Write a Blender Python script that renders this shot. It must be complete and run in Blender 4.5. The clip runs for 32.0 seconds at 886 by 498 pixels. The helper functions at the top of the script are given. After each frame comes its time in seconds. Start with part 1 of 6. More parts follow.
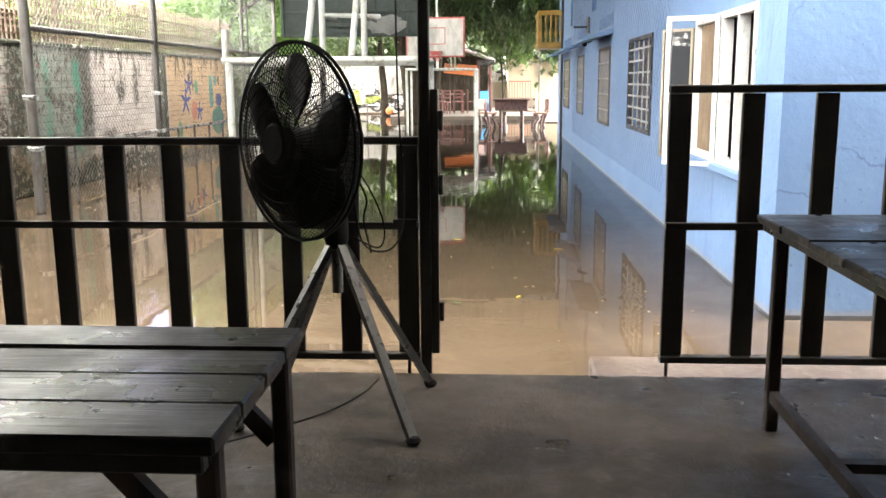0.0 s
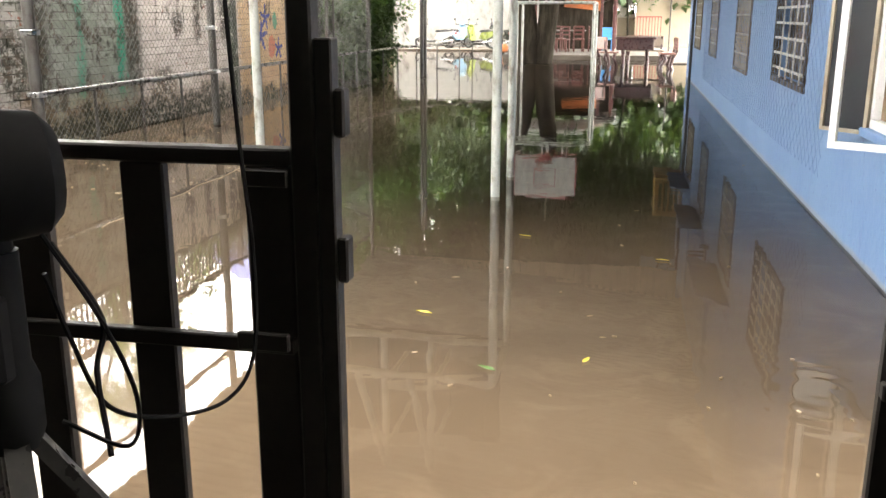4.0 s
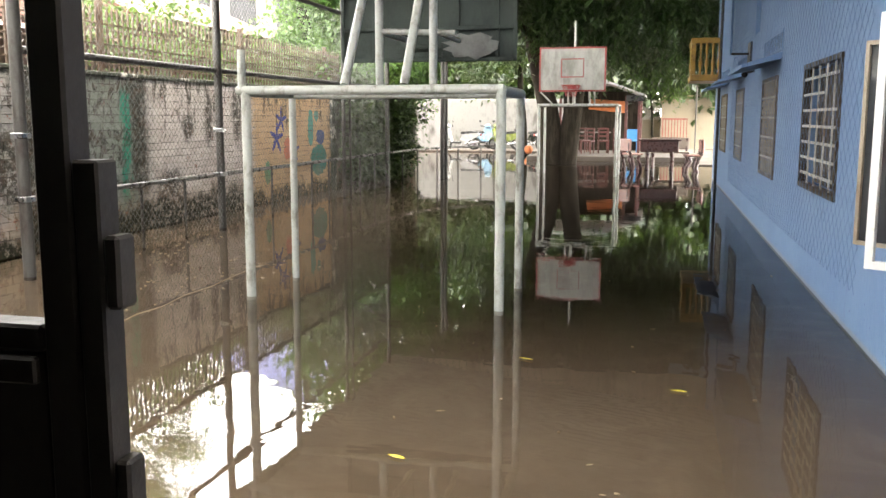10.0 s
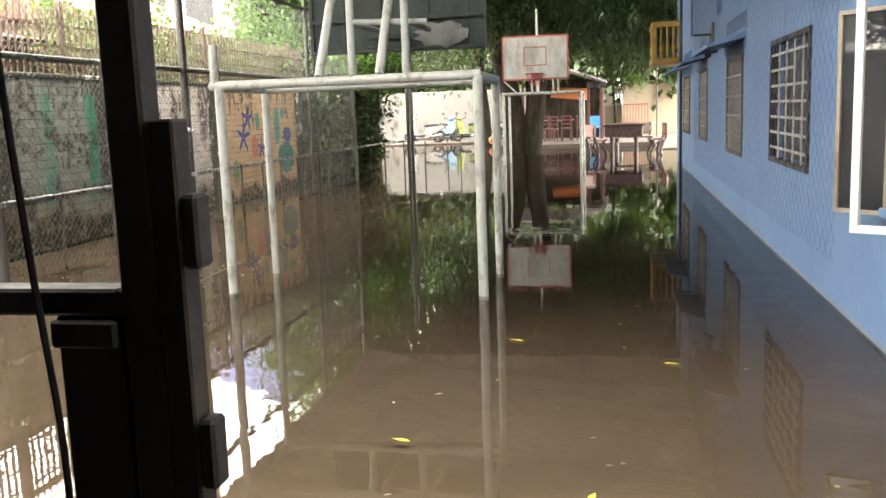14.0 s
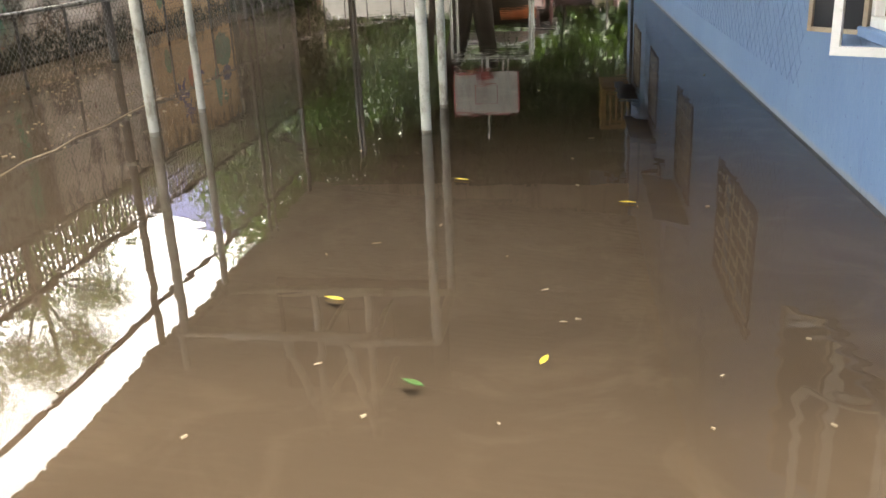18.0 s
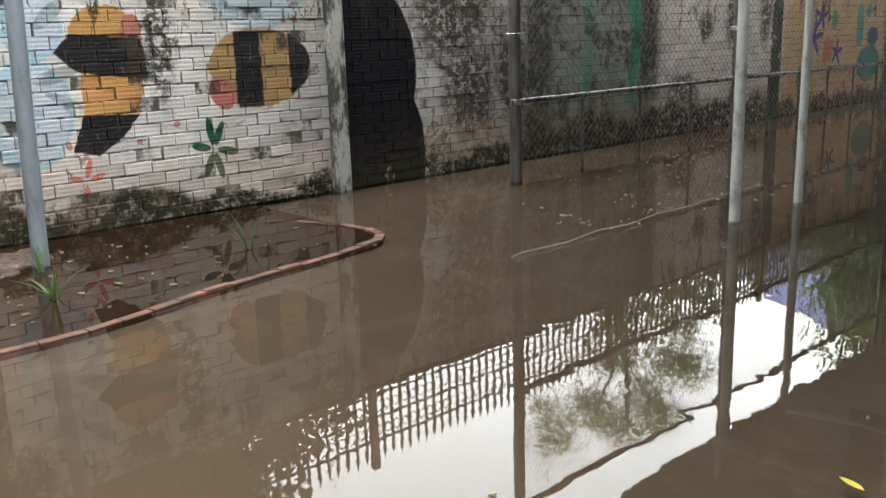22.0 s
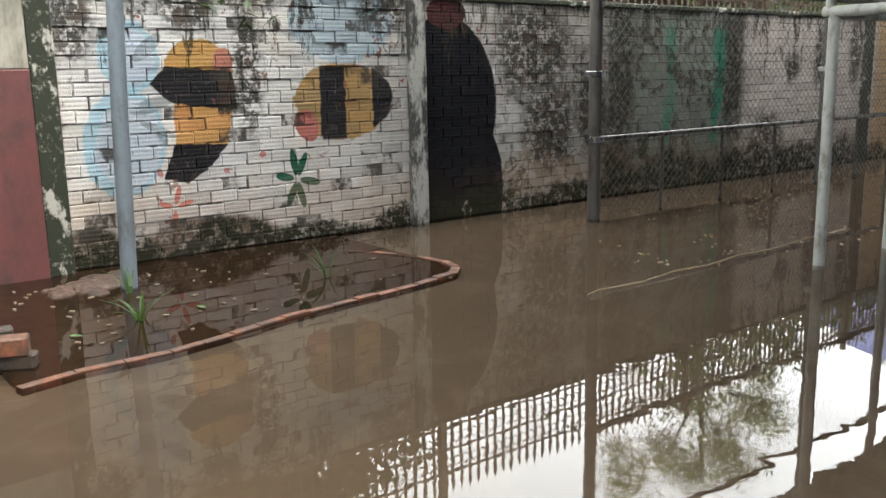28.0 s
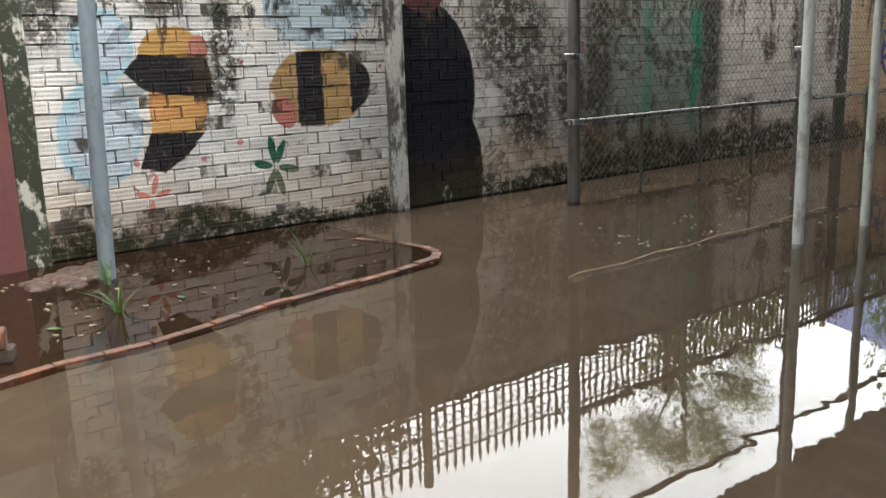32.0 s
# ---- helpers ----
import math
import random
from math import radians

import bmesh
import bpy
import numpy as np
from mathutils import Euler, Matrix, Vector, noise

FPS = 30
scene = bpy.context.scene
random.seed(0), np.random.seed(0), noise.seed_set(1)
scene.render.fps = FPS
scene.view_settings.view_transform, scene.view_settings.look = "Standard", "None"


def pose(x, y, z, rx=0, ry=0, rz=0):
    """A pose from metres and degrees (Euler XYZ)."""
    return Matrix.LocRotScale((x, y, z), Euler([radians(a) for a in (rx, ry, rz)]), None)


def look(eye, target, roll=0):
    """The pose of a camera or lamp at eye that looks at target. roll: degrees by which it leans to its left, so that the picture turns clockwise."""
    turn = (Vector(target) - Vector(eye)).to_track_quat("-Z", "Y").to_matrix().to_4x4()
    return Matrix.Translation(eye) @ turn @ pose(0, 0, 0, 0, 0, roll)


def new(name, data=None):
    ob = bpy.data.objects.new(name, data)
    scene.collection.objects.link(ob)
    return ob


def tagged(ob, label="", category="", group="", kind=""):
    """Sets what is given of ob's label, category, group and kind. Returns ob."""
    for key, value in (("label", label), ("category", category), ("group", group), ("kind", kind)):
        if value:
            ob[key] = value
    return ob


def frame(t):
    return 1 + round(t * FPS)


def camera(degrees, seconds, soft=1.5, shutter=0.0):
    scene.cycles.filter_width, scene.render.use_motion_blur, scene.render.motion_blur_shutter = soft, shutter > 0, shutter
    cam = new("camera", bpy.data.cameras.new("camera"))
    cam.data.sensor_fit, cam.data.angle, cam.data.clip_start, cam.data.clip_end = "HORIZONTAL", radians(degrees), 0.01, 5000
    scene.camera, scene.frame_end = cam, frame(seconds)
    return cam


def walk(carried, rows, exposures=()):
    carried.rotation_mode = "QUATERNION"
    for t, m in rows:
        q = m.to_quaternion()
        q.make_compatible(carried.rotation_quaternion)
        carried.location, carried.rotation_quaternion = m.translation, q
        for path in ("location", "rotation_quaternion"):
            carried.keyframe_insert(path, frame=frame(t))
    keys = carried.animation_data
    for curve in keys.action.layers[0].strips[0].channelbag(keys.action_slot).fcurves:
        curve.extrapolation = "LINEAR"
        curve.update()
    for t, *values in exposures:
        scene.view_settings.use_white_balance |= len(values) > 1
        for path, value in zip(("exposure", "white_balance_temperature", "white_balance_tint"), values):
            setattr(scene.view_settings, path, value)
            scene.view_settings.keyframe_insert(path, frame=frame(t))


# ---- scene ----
cam = camera(52.8, 32.0)
EXPOSURES = [(0.0, 4.8, 7300, 8), (2.0, 4.66, 7300, 8), (3.5, 4.55, 7300, 8), (6.0, 3.85, 7300, 8), (7.0, 3.74, 7250, 8), (9.0, 3.97, 7200, 8), (13.0, 4.15, 7600, 8), (16.0, 4.15, 7600, 8), (18.0, 3.9, 7500, 8), (20.0, 3.3, 7000, 7), (22.0, 3.1, 6700, 6), (32.0, 3.1, 6700, 6)]
PATH = [
    (0, (0.728, 0.756, 1.405), (0.607, 2.717, 1.036), -0.4),
    (0.5, (0.757, 1.044, 1.409), (0.486, 2.982, 0.998), 1.2),
    (1, (0.755, 1.311, 1.398), (0.435, 3.242, 0.985), -0.0),
    (1.5, (0.735, 1.549, 1.406), (0.4, 3.47, 0.959), -2.9),
    (2, (0.775, 1.811, 1.407), (0.474, 3.734, 0.947), -0.5),
    (2.5, (0.809, 2.075, 1.394), (0.566, 4.005, 0.929), -0.5),
    (3, (0.849, 2.327, 1.405), (0.543, 4.242, 0.917), -3.8),
    (3.5, (0.925, 2.599, 1.411), (0.535, 4.497, 0.916), 0.3),
    (5.5, (1.017, 3.803, 1.402), (0.617, 5.664, 0.787), -2.5),
    (6, (1.026, 3.927, 1.326), (0.471, 5.735, 0.677), -2.5),
    (6.5, (1.091, 3.978, 1.34), (0.426, 5.774, 0.766), -1.0),
    (7, (1.101, 3.903, 1.369), (0.537, 5.76, 0.888), -0.9),
    (7.5, (1.085, 3.784, 1.378), (0.57, 5.679, 0.999), -0.4),
    (8, (1.12, 3.688, 1.421), (0.585, 5.594, 1.13), 0.5),
    (8.5, (1.167, 3.598, 1.414), (0.591, 5.493, 1.134), 0.0),
    (9, (1.182, 3.536, 1.455), (0.601, 5.427, 1.163), -0.6),
    (9.5, (1.165, 3.556, 1.406), (0.604, 5.452, 1.109), -0.4),
    (10, (1.085, 3.523, 1.422), (0.626, 5.448, 1.131), 0.1),
    (10.5, (1.022, 3.483, 1.432), (0.667, 5.433, 1.158), -0.3),
    (11, (0.985, 3.467, 1.417), (0.66, 5.427, 1.188), 0.0),
    (11.5, (0.971, 3.459, 1.417), (0.621, 5.415, 1.191), 0.4),
    (12, (0.974, 3.479, 1.411), (0.605, 5.43, 1.169), 0.2),
    (12.5, (0.973, 3.472, 1.413), (0.603, 5.422, 1.167), -0.4),
    (13, (0.988, 3.469, 1.44), (0.614, 5.417, 1.188), -0.6),
    (13.5, (0.971, 3.478, 1.405), (0.589, 5.422, 1.131), -1.4),
    (15.5, (0.961, 3.479, 1.348), (0.609, 5.405, 0.939), -3.9),
    (16, (0.969, 3.493, 1.346), (0.646, 5.413, 0.889), -4.2),
    (16.5, (0.957, 3.564, 1.305), (0.657, 5.464, 0.755), -3.7),
    (17, (0.97, 3.72, 1.339), (0.644, 5.589, 0.706), -4.1),
    (17.5, (0.979, 3.804, 1.327), (0.659, 5.654, 0.637), -3.2),
    (18, (0.935, 3.92, 1.327), (0.664, 5.781, 0.646), -2.7),
    (18.5, (0.905, 4.051, 1.303), (0.572, 5.913, 0.652), -2.4),
    (19, (1.0, 4.252, 1.301), (0.459, 6.08, 0.697), 0.6),
    (19.5, (1.027, 4.405, 1.3), (0.309, 6.174, 0.703), 1.6),
    (20, (0.977, 4.51, 1.298), (0.008, 6.159, 0.714), 1.1),
    (20.5, (0.984, 4.544, 1.303), (-0.189, 6.062, 0.739), -0.4),
    (21, (1.001, 4.542, 1.312), (-0.269, 5.994, 0.783), -1.1),
    (21.5, (0.993, 4.547, 1.304), (-0.352, 5.934, 0.789), -1.5),
    (22, (1.005, 4.569, 1.294), (-0.434, 5.877, 0.826), -1.8),
    (22.5, (1.012, 4.555, 1.298), (-0.497, 5.802, 0.884), -2.0),
    (23, (1.018, 4.541, 1.294), (-0.52, 5.756, 0.9), -1.9),
    (23.5, (1.01, 4.539, 1.287), (-0.527, 5.759, 0.902), -1.5),
    (24, (1.014, 4.541, 1.289), (-0.515, 5.774, 0.91), -1.3),
    (24.5, (1.007, 4.547, 1.3), (-0.502, 5.804, 0.919), -1.3),
    (26.5, (1.016, 4.542, 1.3), (-0.517, 5.768, 0.917), -0.8),
    (27, (1.014, 4.535, 1.298), (-0.531, 5.747, 0.917), -0.8),
    (27.5, (1.016, 4.536, 1.3), (-0.537, 5.737, 0.916), -1.0),
    (28, (1.018, 4.535, 1.298), (-0.538, 5.73, 0.909), -1.0),
    (28.5, (1.022, 4.538, 1.292), (-0.541, 5.721, 0.896), -1.0),
    (29, (1.019, 4.531, 1.298), (-0.549, 5.706, 0.896), -1.0),
    (29.5, (1.019, 4.529, 1.295), (-0.55, 5.702, 0.893), -1.0),
    (30, (1.019, 4.536, 1.3), (-0.545, 5.716, 0.899), -1.1),
    (30.5, (1.012, 4.532, 1.296), (-0.546, 5.721, 0.899), -1.2),
    (31, (1.014, 4.538, 1.3), (-0.536, 5.737, 0.899), -1.3),
    (31.5, (1.013, 4.541, 1.296), (-0.524, 5.753, 0.889), -1.5),
    (32, (1.008, 4.551, 1.29), (-0.518, 5.773, 0.869), -1.8),
]
walk(cam, [(t, look(e, g, r)) for t, e, g, r in PATH], EXPOSURES)

# ---- light ----
world = bpy.data.worlds.new("world")
scene.world = world
world.use_nodes = True
wn = world.node_tree
sky = wn.nodes.new("ShaderNodeTexSky")
sky.sky_type, sky.sun_disc = "NISHITA", False
sky.sun_elevation, sky.sun_rotation = radians(58), radians(73)
sky.dust_density, sky.air_density = 4.5, 1.0
sky.ozone_density = 1.0
# thin bright cloud over the whole sky
veil = wn.nodes.new("ShaderNodeTexNoise")
veil.inputs["Scale"].default_value, veil.inputs["Detail"].default_value = 2.2, 5.0
cloud = wn.nodes.new("ShaderNodeMix")
cloud.data_type = "RGBA"
cloud.inputs[6].default_value, cloud.inputs[7].default_value = (9.0, 9.2, 9.6, 1), (12.5, 12.5, 12.5, 1)
wn.links.new(veil.outputs[0], cloud.inputs[0])
over = wn.nodes.new("ShaderNodeMix")
over.data_type, over.inputs[0].default_value = "RGBA", 0.75
wn.links.new(sky.outputs[0], over.inputs[6])
wn.links.new(cloud.outputs[2], over.inputs[7])
wn.links.new(over.outputs[2], wn.nodes["Background"].inputs[0])
wn.nodes["Background"].inputs[1].default_value = 0.15
sun = new("sun", bpy.data.lights.new("sun", "SUN"))
sun.data.energy, sun.data.angle, sun.data.color = 0.7, radians(40), (1.0, 0.97, 0.92)
sun.matrix_world = look((10.0, 15.0, 16.7), (0, 12, 0))


# ---- mesh helpers ----
class Mesh:
    """Gathers boxes, tubes and plates into one mesh."""

    def __init__(self):
        self.v, self.f = [], []

    def add(self, verts, faces):
        n = len(self.v)
        self.v += [tuple(p) for p in verts]
        self.f += [tuple(i + n for i in f) for f in faces]
        return self

    def box(self, x0, x1, y0, y1, z0, z1, c=0.0, m=None):
        """A box with chamfered edges of width c."""
        if c <= 0:
            vs = [(x, y, z) for x in (x0, x1) for y in (y0, y1) for z in (z0, z1)]
            fs = [(0, 1, 3, 2), (4, 6, 7, 5), (0, 4, 5, 1), (2, 3, 7, 6), (0, 2, 6, 4), (1, 5, 7, 3)]
        else:
            b = bmesh.new()
            bmesh.ops.create_cube(b, size=1)
            for v in b.verts:
                v.co = Vector(((x0 + x1) / 2 + v.co.x * (x1 - x0), (y0 + y1) / 2 + v.co.y * (y1 - y0), (z0 + z1) / 2 + v.co.z * (z1 - z0)))
            bmesh.ops.bevel(b, geom=b.edges[:], offset=c, segments=1, affect="EDGES")
            b.verts.index_update()
            vs = [v.co.copy() for v in b.verts]
            fs = [[v.index for v in f.verts] for f in b.faces]
            b.free()
        if m is not None:
            vs = [m @ Vector(p) for p in vs]
        return self.add(vs, fs)

    def tube(self, pts, r, seg=10, cap=True):
        """A round pipe along pts; r one radius or one for each point."""
        pts = [Vector(p) for p in pts]
        rs = r if isinstance(r, (list, tuple)) else [r] * len(pts)
        n0, k = len(self.v), len(pts)
        side = None
        for i, p in enumerate(pts):
            d = (pts[min(i + 1, k - 1)] - pts[max(i - 1, 0)]).normalized()
            if side is None:
                side = d.orthogonal().normalized()
            side = (side - d * side.dot(d)).normalized()
            up = d.cross(side)
            for j in range(seg):
                a = 2 * math.pi * j / seg
                self.v.append(tuple(p + rs[i] * (math.cos(a) * side + math.sin(a) * up)))
        for i in range(k - 1):
            for j in range(seg):
                a, b = n0 + i * seg + j, n0 + i * seg + (j + 1) % seg
                self.f.append((a, b, b + seg, a + seg))
        if cap:
            self.f.append(tuple(n0 + j for j in reversed(range(seg))))
            self.f.append(tuple(n0 + (k - 1) * seg + j for j in range(seg)))
        return self

    def bar(self, p, q, w, h, up=(0, 0, 1)):
        """A rectangular bar from p to q, w wide and h high."""
        p, q = Vector(p), Vector(q)
        d = (q - p).normalized()
        s = d.cross(Vector(up)).normalized()
        u = s.cross(d)
        vs = [e + s * a * w / 2 + u * b * h / 2 for e in (p, q) for a, b in ((-1, -1), (1, -1), (1, 1), (-1, 1))]
        return self.add(vs, [(3, 2, 1, 0), (4, 5, 6, 7), (0, 1, 5, 4), (1, 2, 6, 5), (2, 3, 7, 6), (3, 0, 4, 7)])

    def lathe(self, c, prof, seg=16):
        """Turns (radius, height) pairs about an upright axis at c."""
        n0 = len(self.v)
        for r, z in prof:
            for j in range(seg):
                a = 2 * math.pi * j / seg
                self.v.append((c[0] + r * math.cos(a), c[1] + r * math.sin(a), c[2] + z))
        for i in range(len(prof) - 1):
            for j in range(seg):
                a, b = n0 + i * seg + j, n0 + i * seg + (j + 1) % seg
                self.f.append((a, b, b + seg, a + seg))
        self.f.append(tuple(n0 + j for j in reversed(range(seg))))
        self.f.append(tuple(n0 + (len(prof) - 1) * seg + j for j in range(seg)))
        return self

    def prism(self, poly, axis, lo, hi):
        """Extrudes a polygon given in the other two axes from lo to hi along axis."""
        def at(a, b, c):
            return {"x": (c, a, b), "y": (a, c, b), "z": (a, b, c)}[axis]
        n = len(poly)
        vs = [at(a, b, lo) for a, b in poly] + [at(a, b, hi) for a, b in poly]
        fs = [tuple(reversed(range(n))), tuple(range(n, 2 * n))] + [(i, (i + 1) % n, n + (i + 1) % n, n + i) for i in range(n)]
        return self.add(vs, fs)

    def ball(self, c, r, seg=8, squash=(1, 1, 1)):
        rings = max(4, seg // 2)
        prof = [(max(1e-3, math.sin(math.pi * i / rings)), -math.cos(math.pi * i / rings)) for i in range(rings + 1)]
        n = len(self.v)
        self.lathe((0, 0, 0), prof, seg)
        for i in range(n, len(self.v)):
            p = self.v[i]
            self.v[i] = (c[0] + r * p[0] * squash[0], c[1] + r * p[1] * squash[1], c[2] + r * p[2] * squash[2])
        return self

    def data(self, name, material, smooth=False):
        me = bpy.data.meshes.new(name)
        me.from_pydata(self.v, [], self.f)
        b = bmesh.new()
        b.from_mesh(me)
        bmesh.ops.recalc_face_normals(b, faces=b.faces)
        b.to_mesh(me)
        b.free()
        if material:
            me.materials.append(material)
        if smooth:
            me.polygons.foreach_set("use_smooth", [True] * len(me.polygons))
            me.set_sharp_from_angle(angle=radians(40))
        return me


def thing(name, label="", category="", group="", kind="", at=None):
    ob = new(name)
    ob.empty_display_size = 0.1
    if at is not None:
        ob.matrix_basis = at
    return tagged(ob, label, category, group, kind)


def part(name, mesh, material, parent=None, label="", smooth=False):
    ob = new(name, mesh.data(name, material, smooth))
    ob.parent = parent
    return tagged(ob, label)


def solid(name, mesh, material, label="", category="", group="", kind="", smooth=False):
    return tagged(new(name, mesh.data(name, material, smooth)), label, category, group, kind)


# ---- materials ----
def nodes_of(name):
    m = bpy.data.materials.new(name)
    m.use_nodes = True
    return m, m.node_tree, m.node_tree.nodes["Principled BSDF"]


class Net:
    """Short forms for building a node tree."""

    def __init__(self, name):
        self.mat, self.t, self.bsdf = nodes_of(name)
        self.geo = self.t.nodes.new("ShaderNodeNewGeometry")
        self.pos = self.geo.outputs["Position"]

    def put(self, socket, value):
        if hasattr(value, "is_linked"):
            self.t.links.new(value, socket)
        elif isinstance(value, (tuple, list)) and len(value) == 3 and socket.type == "RGBA":
            socket.default_value = (*value, 1)
        else:
            socket.default_value = value

    def math(self, op, a, b=0.0, c=0.0, clamp=False):
        n = self.t.nodes.new("ShaderNodeMath")
        n.operation, n.use_clamp = op, clamp
        for s, v in zip(n.inputs, (a, b, c)):
            self.put(s, v)
        return n.outputs[0]

    def mix(self, f, a, b, mode="MIX"):
        n = self.t.nodes.new("ShaderNodeMix")
        n.data_type, n.blend_type = "RGBA", mode
        self.put(n.inputs[0], f), self.put(n.inputs[6], a), self.put(n.inputs[7], b)
        return n.outputs[2]

    def noise(self, scale, detail=3.0, rough=0.55, vec=None, stretch=None, warp=0.0):
        n = self.t.nodes.new("ShaderNodeTexNoise")
        n.inputs["Scale"].default_value, n.inputs["Detail"].default_value = scale, detail
        n.inputs["Roughness"].default_value, n.inputs["Distortion"].default_value = rough, warp
        v = vec or self.pos
        if stretch:
            k = self.t.nodes.new("ShaderNodeVectorMath")
            k.operation = "MULTIPLY"
            self.put(k.inputs[0], v)
            k.inputs[1].default_value = stretch
            v = k.outputs[0]
        self.put(n.inputs["Vector"], v)
        return n.outputs[0]

    def ramp(self, f, lo, hi, a=0.0, b=1.0):
        n = self.t.nodes.new("ShaderNodeMapRange")
        n.interpolation_type = "SMOOTHSTEP"
        for s, v in zip(n.inputs, (f, lo, hi, a, b)):
            self.put(s, v)
        return n.outputs[0]

    def bump(self, height, dist=0.01, strength=1.0):
        n = self.t.nodes.new("ShaderNodeBump")
        n.inputs["Distance"].default_value, n.inputs["Strength"].default_value = dist, strength
        self.put(n.inputs["Height"], height)
        self.put(self.bsdf.inputs["Normal"], n.outputs[0])

    def xyz(self, vec=None):
        n = self.t.nodes.new("ShaderNodeSeparateXYZ")
        self.put(n.inputs[0], vec or self.pos)
        return n.outputs

    def done(self, color, rough=0.6, metal=0.0, **more):
        self.put(self.bsdf.inputs["Base Color"], color)
        self.put(self.bsdf.inputs["Roughness"], rough)
        self.put(self.bsdf.inputs["Metallic"], metal)
        for k, v in more.items():
            self.put(self.bsdf.inputs[k.replace("_", " ")], v)
        return self.mat


def plain(name, base, worn, rough=0.6, metal=0.0, fine=40.0, broad=2.5, cut=(0.45, 0.7), bump=0.002, spread=0.15, gloss=0.5):
    """A base colour with broad stains of a second one and fine grain."""
    n = Net(name)
    stain = n.ramp(n.noise(broad, 5, 0.65), *cut)
    c = n.mix(stain, base, worn)
    g = n.noise(fine, 4, 0.6)
    c = n.mix(n.ramp(g, 0.3, 0.75), c, n.mix(0.35, c, worn))
    r = n.ramp(n.noise(broad * 2.3, 3), 0.3, 0.7, rough - spread, min(1.0, rough + spread))
    if bump:
        n.bump(g, bump)
    return n.done(c, r, metal, Specular_IOR_Level=gloss)


def water_material():
    """A mirror-like brown skin over the clay silt right under it."""
    n = Net("still_water")
    rip = n.noise(2.4, 2, 0.5, stretch=(1.0, 1.5, 1.0), warp=0.4)
    calm = n.ramp(n.noise(0.5, 2, 0.5), 0.35, 0.65, 0.35, 1.0)
    dx, dy = n.xyz()[0], n.xyz()[1]
    dx, dy = n.math("SUBTRACT", dx, 1.78), n.math("SUBTRACT", dy, 6.35)
    far = n.math("SQRT", n.math("MULTIPLY_ADD", dx, dx, n.math("MULTIPLY", dy, dy)))
    ring = n.math("MULTIPLY", n.math("SINE", n.math("MULTIPLY", far, 62.0)), n.ramp(far, 0.75, 0.15, 0.0, 0.14))
    n.bump(n.math("ADD", n.math("MULTIPLY", rip, calm), ring), 0.006, 0.24)
    normal = n.bsdf.inputs["Normal"].links[0].from_socket
    gl, tr = n.t.nodes.new("ShaderNodeBsdfGlossy"), n.t.nodes.new("ShaderNodeBsdfTransparent")
    gl.inputs["Roughness"].default_value = 0.003
    tr.inputs[0].default_value = (0.50, 0.425, 0.35, 1)
    fr, mx = n.t.nodes.new("ShaderNodeFresnel"), n.t.nodes.new("ShaderNodeMixShader")
    fr.inputs["IOR"].default_value = 1.33
    for socket in (gl.inputs["Normal"], fr.inputs["Normal"]):
        n.t.links.new(normal, socket)
    n.t.links.new(fr.outputs[0], mx.inputs[0])
    n.t.links.new(tr.outputs[0], mx.inputs[1])
    n.t.links.new(gl.outputs[0], mx.inputs[2])
    n.t.links.new(mx.outputs[0], n.t.nodes["Material Output"].inputs[0])
    n.t.nodes.remove(n.bsdf)
    return n.mat


def silt_material():
    n = Net("pale_clay_silt")
    silt = n.ramp(n.noise(0.35, 4, 0.6, warp=0.6), 0.3, 0.75)
    c = n.mix(silt, (0.24, 0.238, 0.232), (0.31, 0.306, 0.298))
    c = n.mix(n.ramp(n.noise(2.2, 5, 0.6, warp=1.0), 0.45, 0.75), c, (0.33, 0.325, 0.315))
    return n.done(c, 0.9, Specular_IOR_Level=0.0)


WX, LX, FX = 2.372, -5.282, -4.367   # blue wall, brick wall, wire fence
GY, FZ = 4.41, 0.19                  # gate line, pavilion floor


def ellipse(n, y, z, cy, cz, ry, rz, turn=0.0, rough=None, edge=0.06):
    """A painted patch on the wall: 1 inside an ellipse, with a ragged rim."""
    c, s = math.cos(radians(turn)), math.sin(radians(turn))
    dy, dz = n.math("SUBTRACT", y, cy), n.math("SUBTRACT", z, cz)
    a = n.math("MULTIPLY_ADD", dy, c / ry, n.math("MULTIPLY", dz, s / ry))
    b = n.math("MULTIPLY_ADD", dz, c / rz, n.math("MULTIPLY", dy, -s / rz))
    d = n.math("ADD", n.math("MULTIPLY", a, a), n.math("MULTIPLY", b, b))
    if rough is not None:
        d = n.math("ADD", d, rough)
    return n.ramp(d, 1 + edge, 1 - edge)


def facet(n, y, z, corners, rough):
    """A painted patch with straight sides, its corners given clockwise."""
    m = None
    for (ya, za), (yb, zb) in zip(corners, corners[1:] + corners[:1]):
        ln = math.hypot(yb - ya, zb - za)
        ny, nz = (zb - za) / ln, -(yb - ya) / ln
        d = n.math("MULTIPLY_ADD", y, ny, n.math("MULTIPLY_ADD", z, nz, -(ya * ny + za * nz)))
        m = d if m is None else n.math("MINIMUM", m, d)
    return n.ramp(n.math("ADD", m, rough), -0.006, 0.006)


def between(n, v, lo, hi, soft=0.015):
    return n.math("MULTIPLY", n.ramp(v, lo - soft, lo + soft), n.ramp(v, hi + soft, hi - soft))


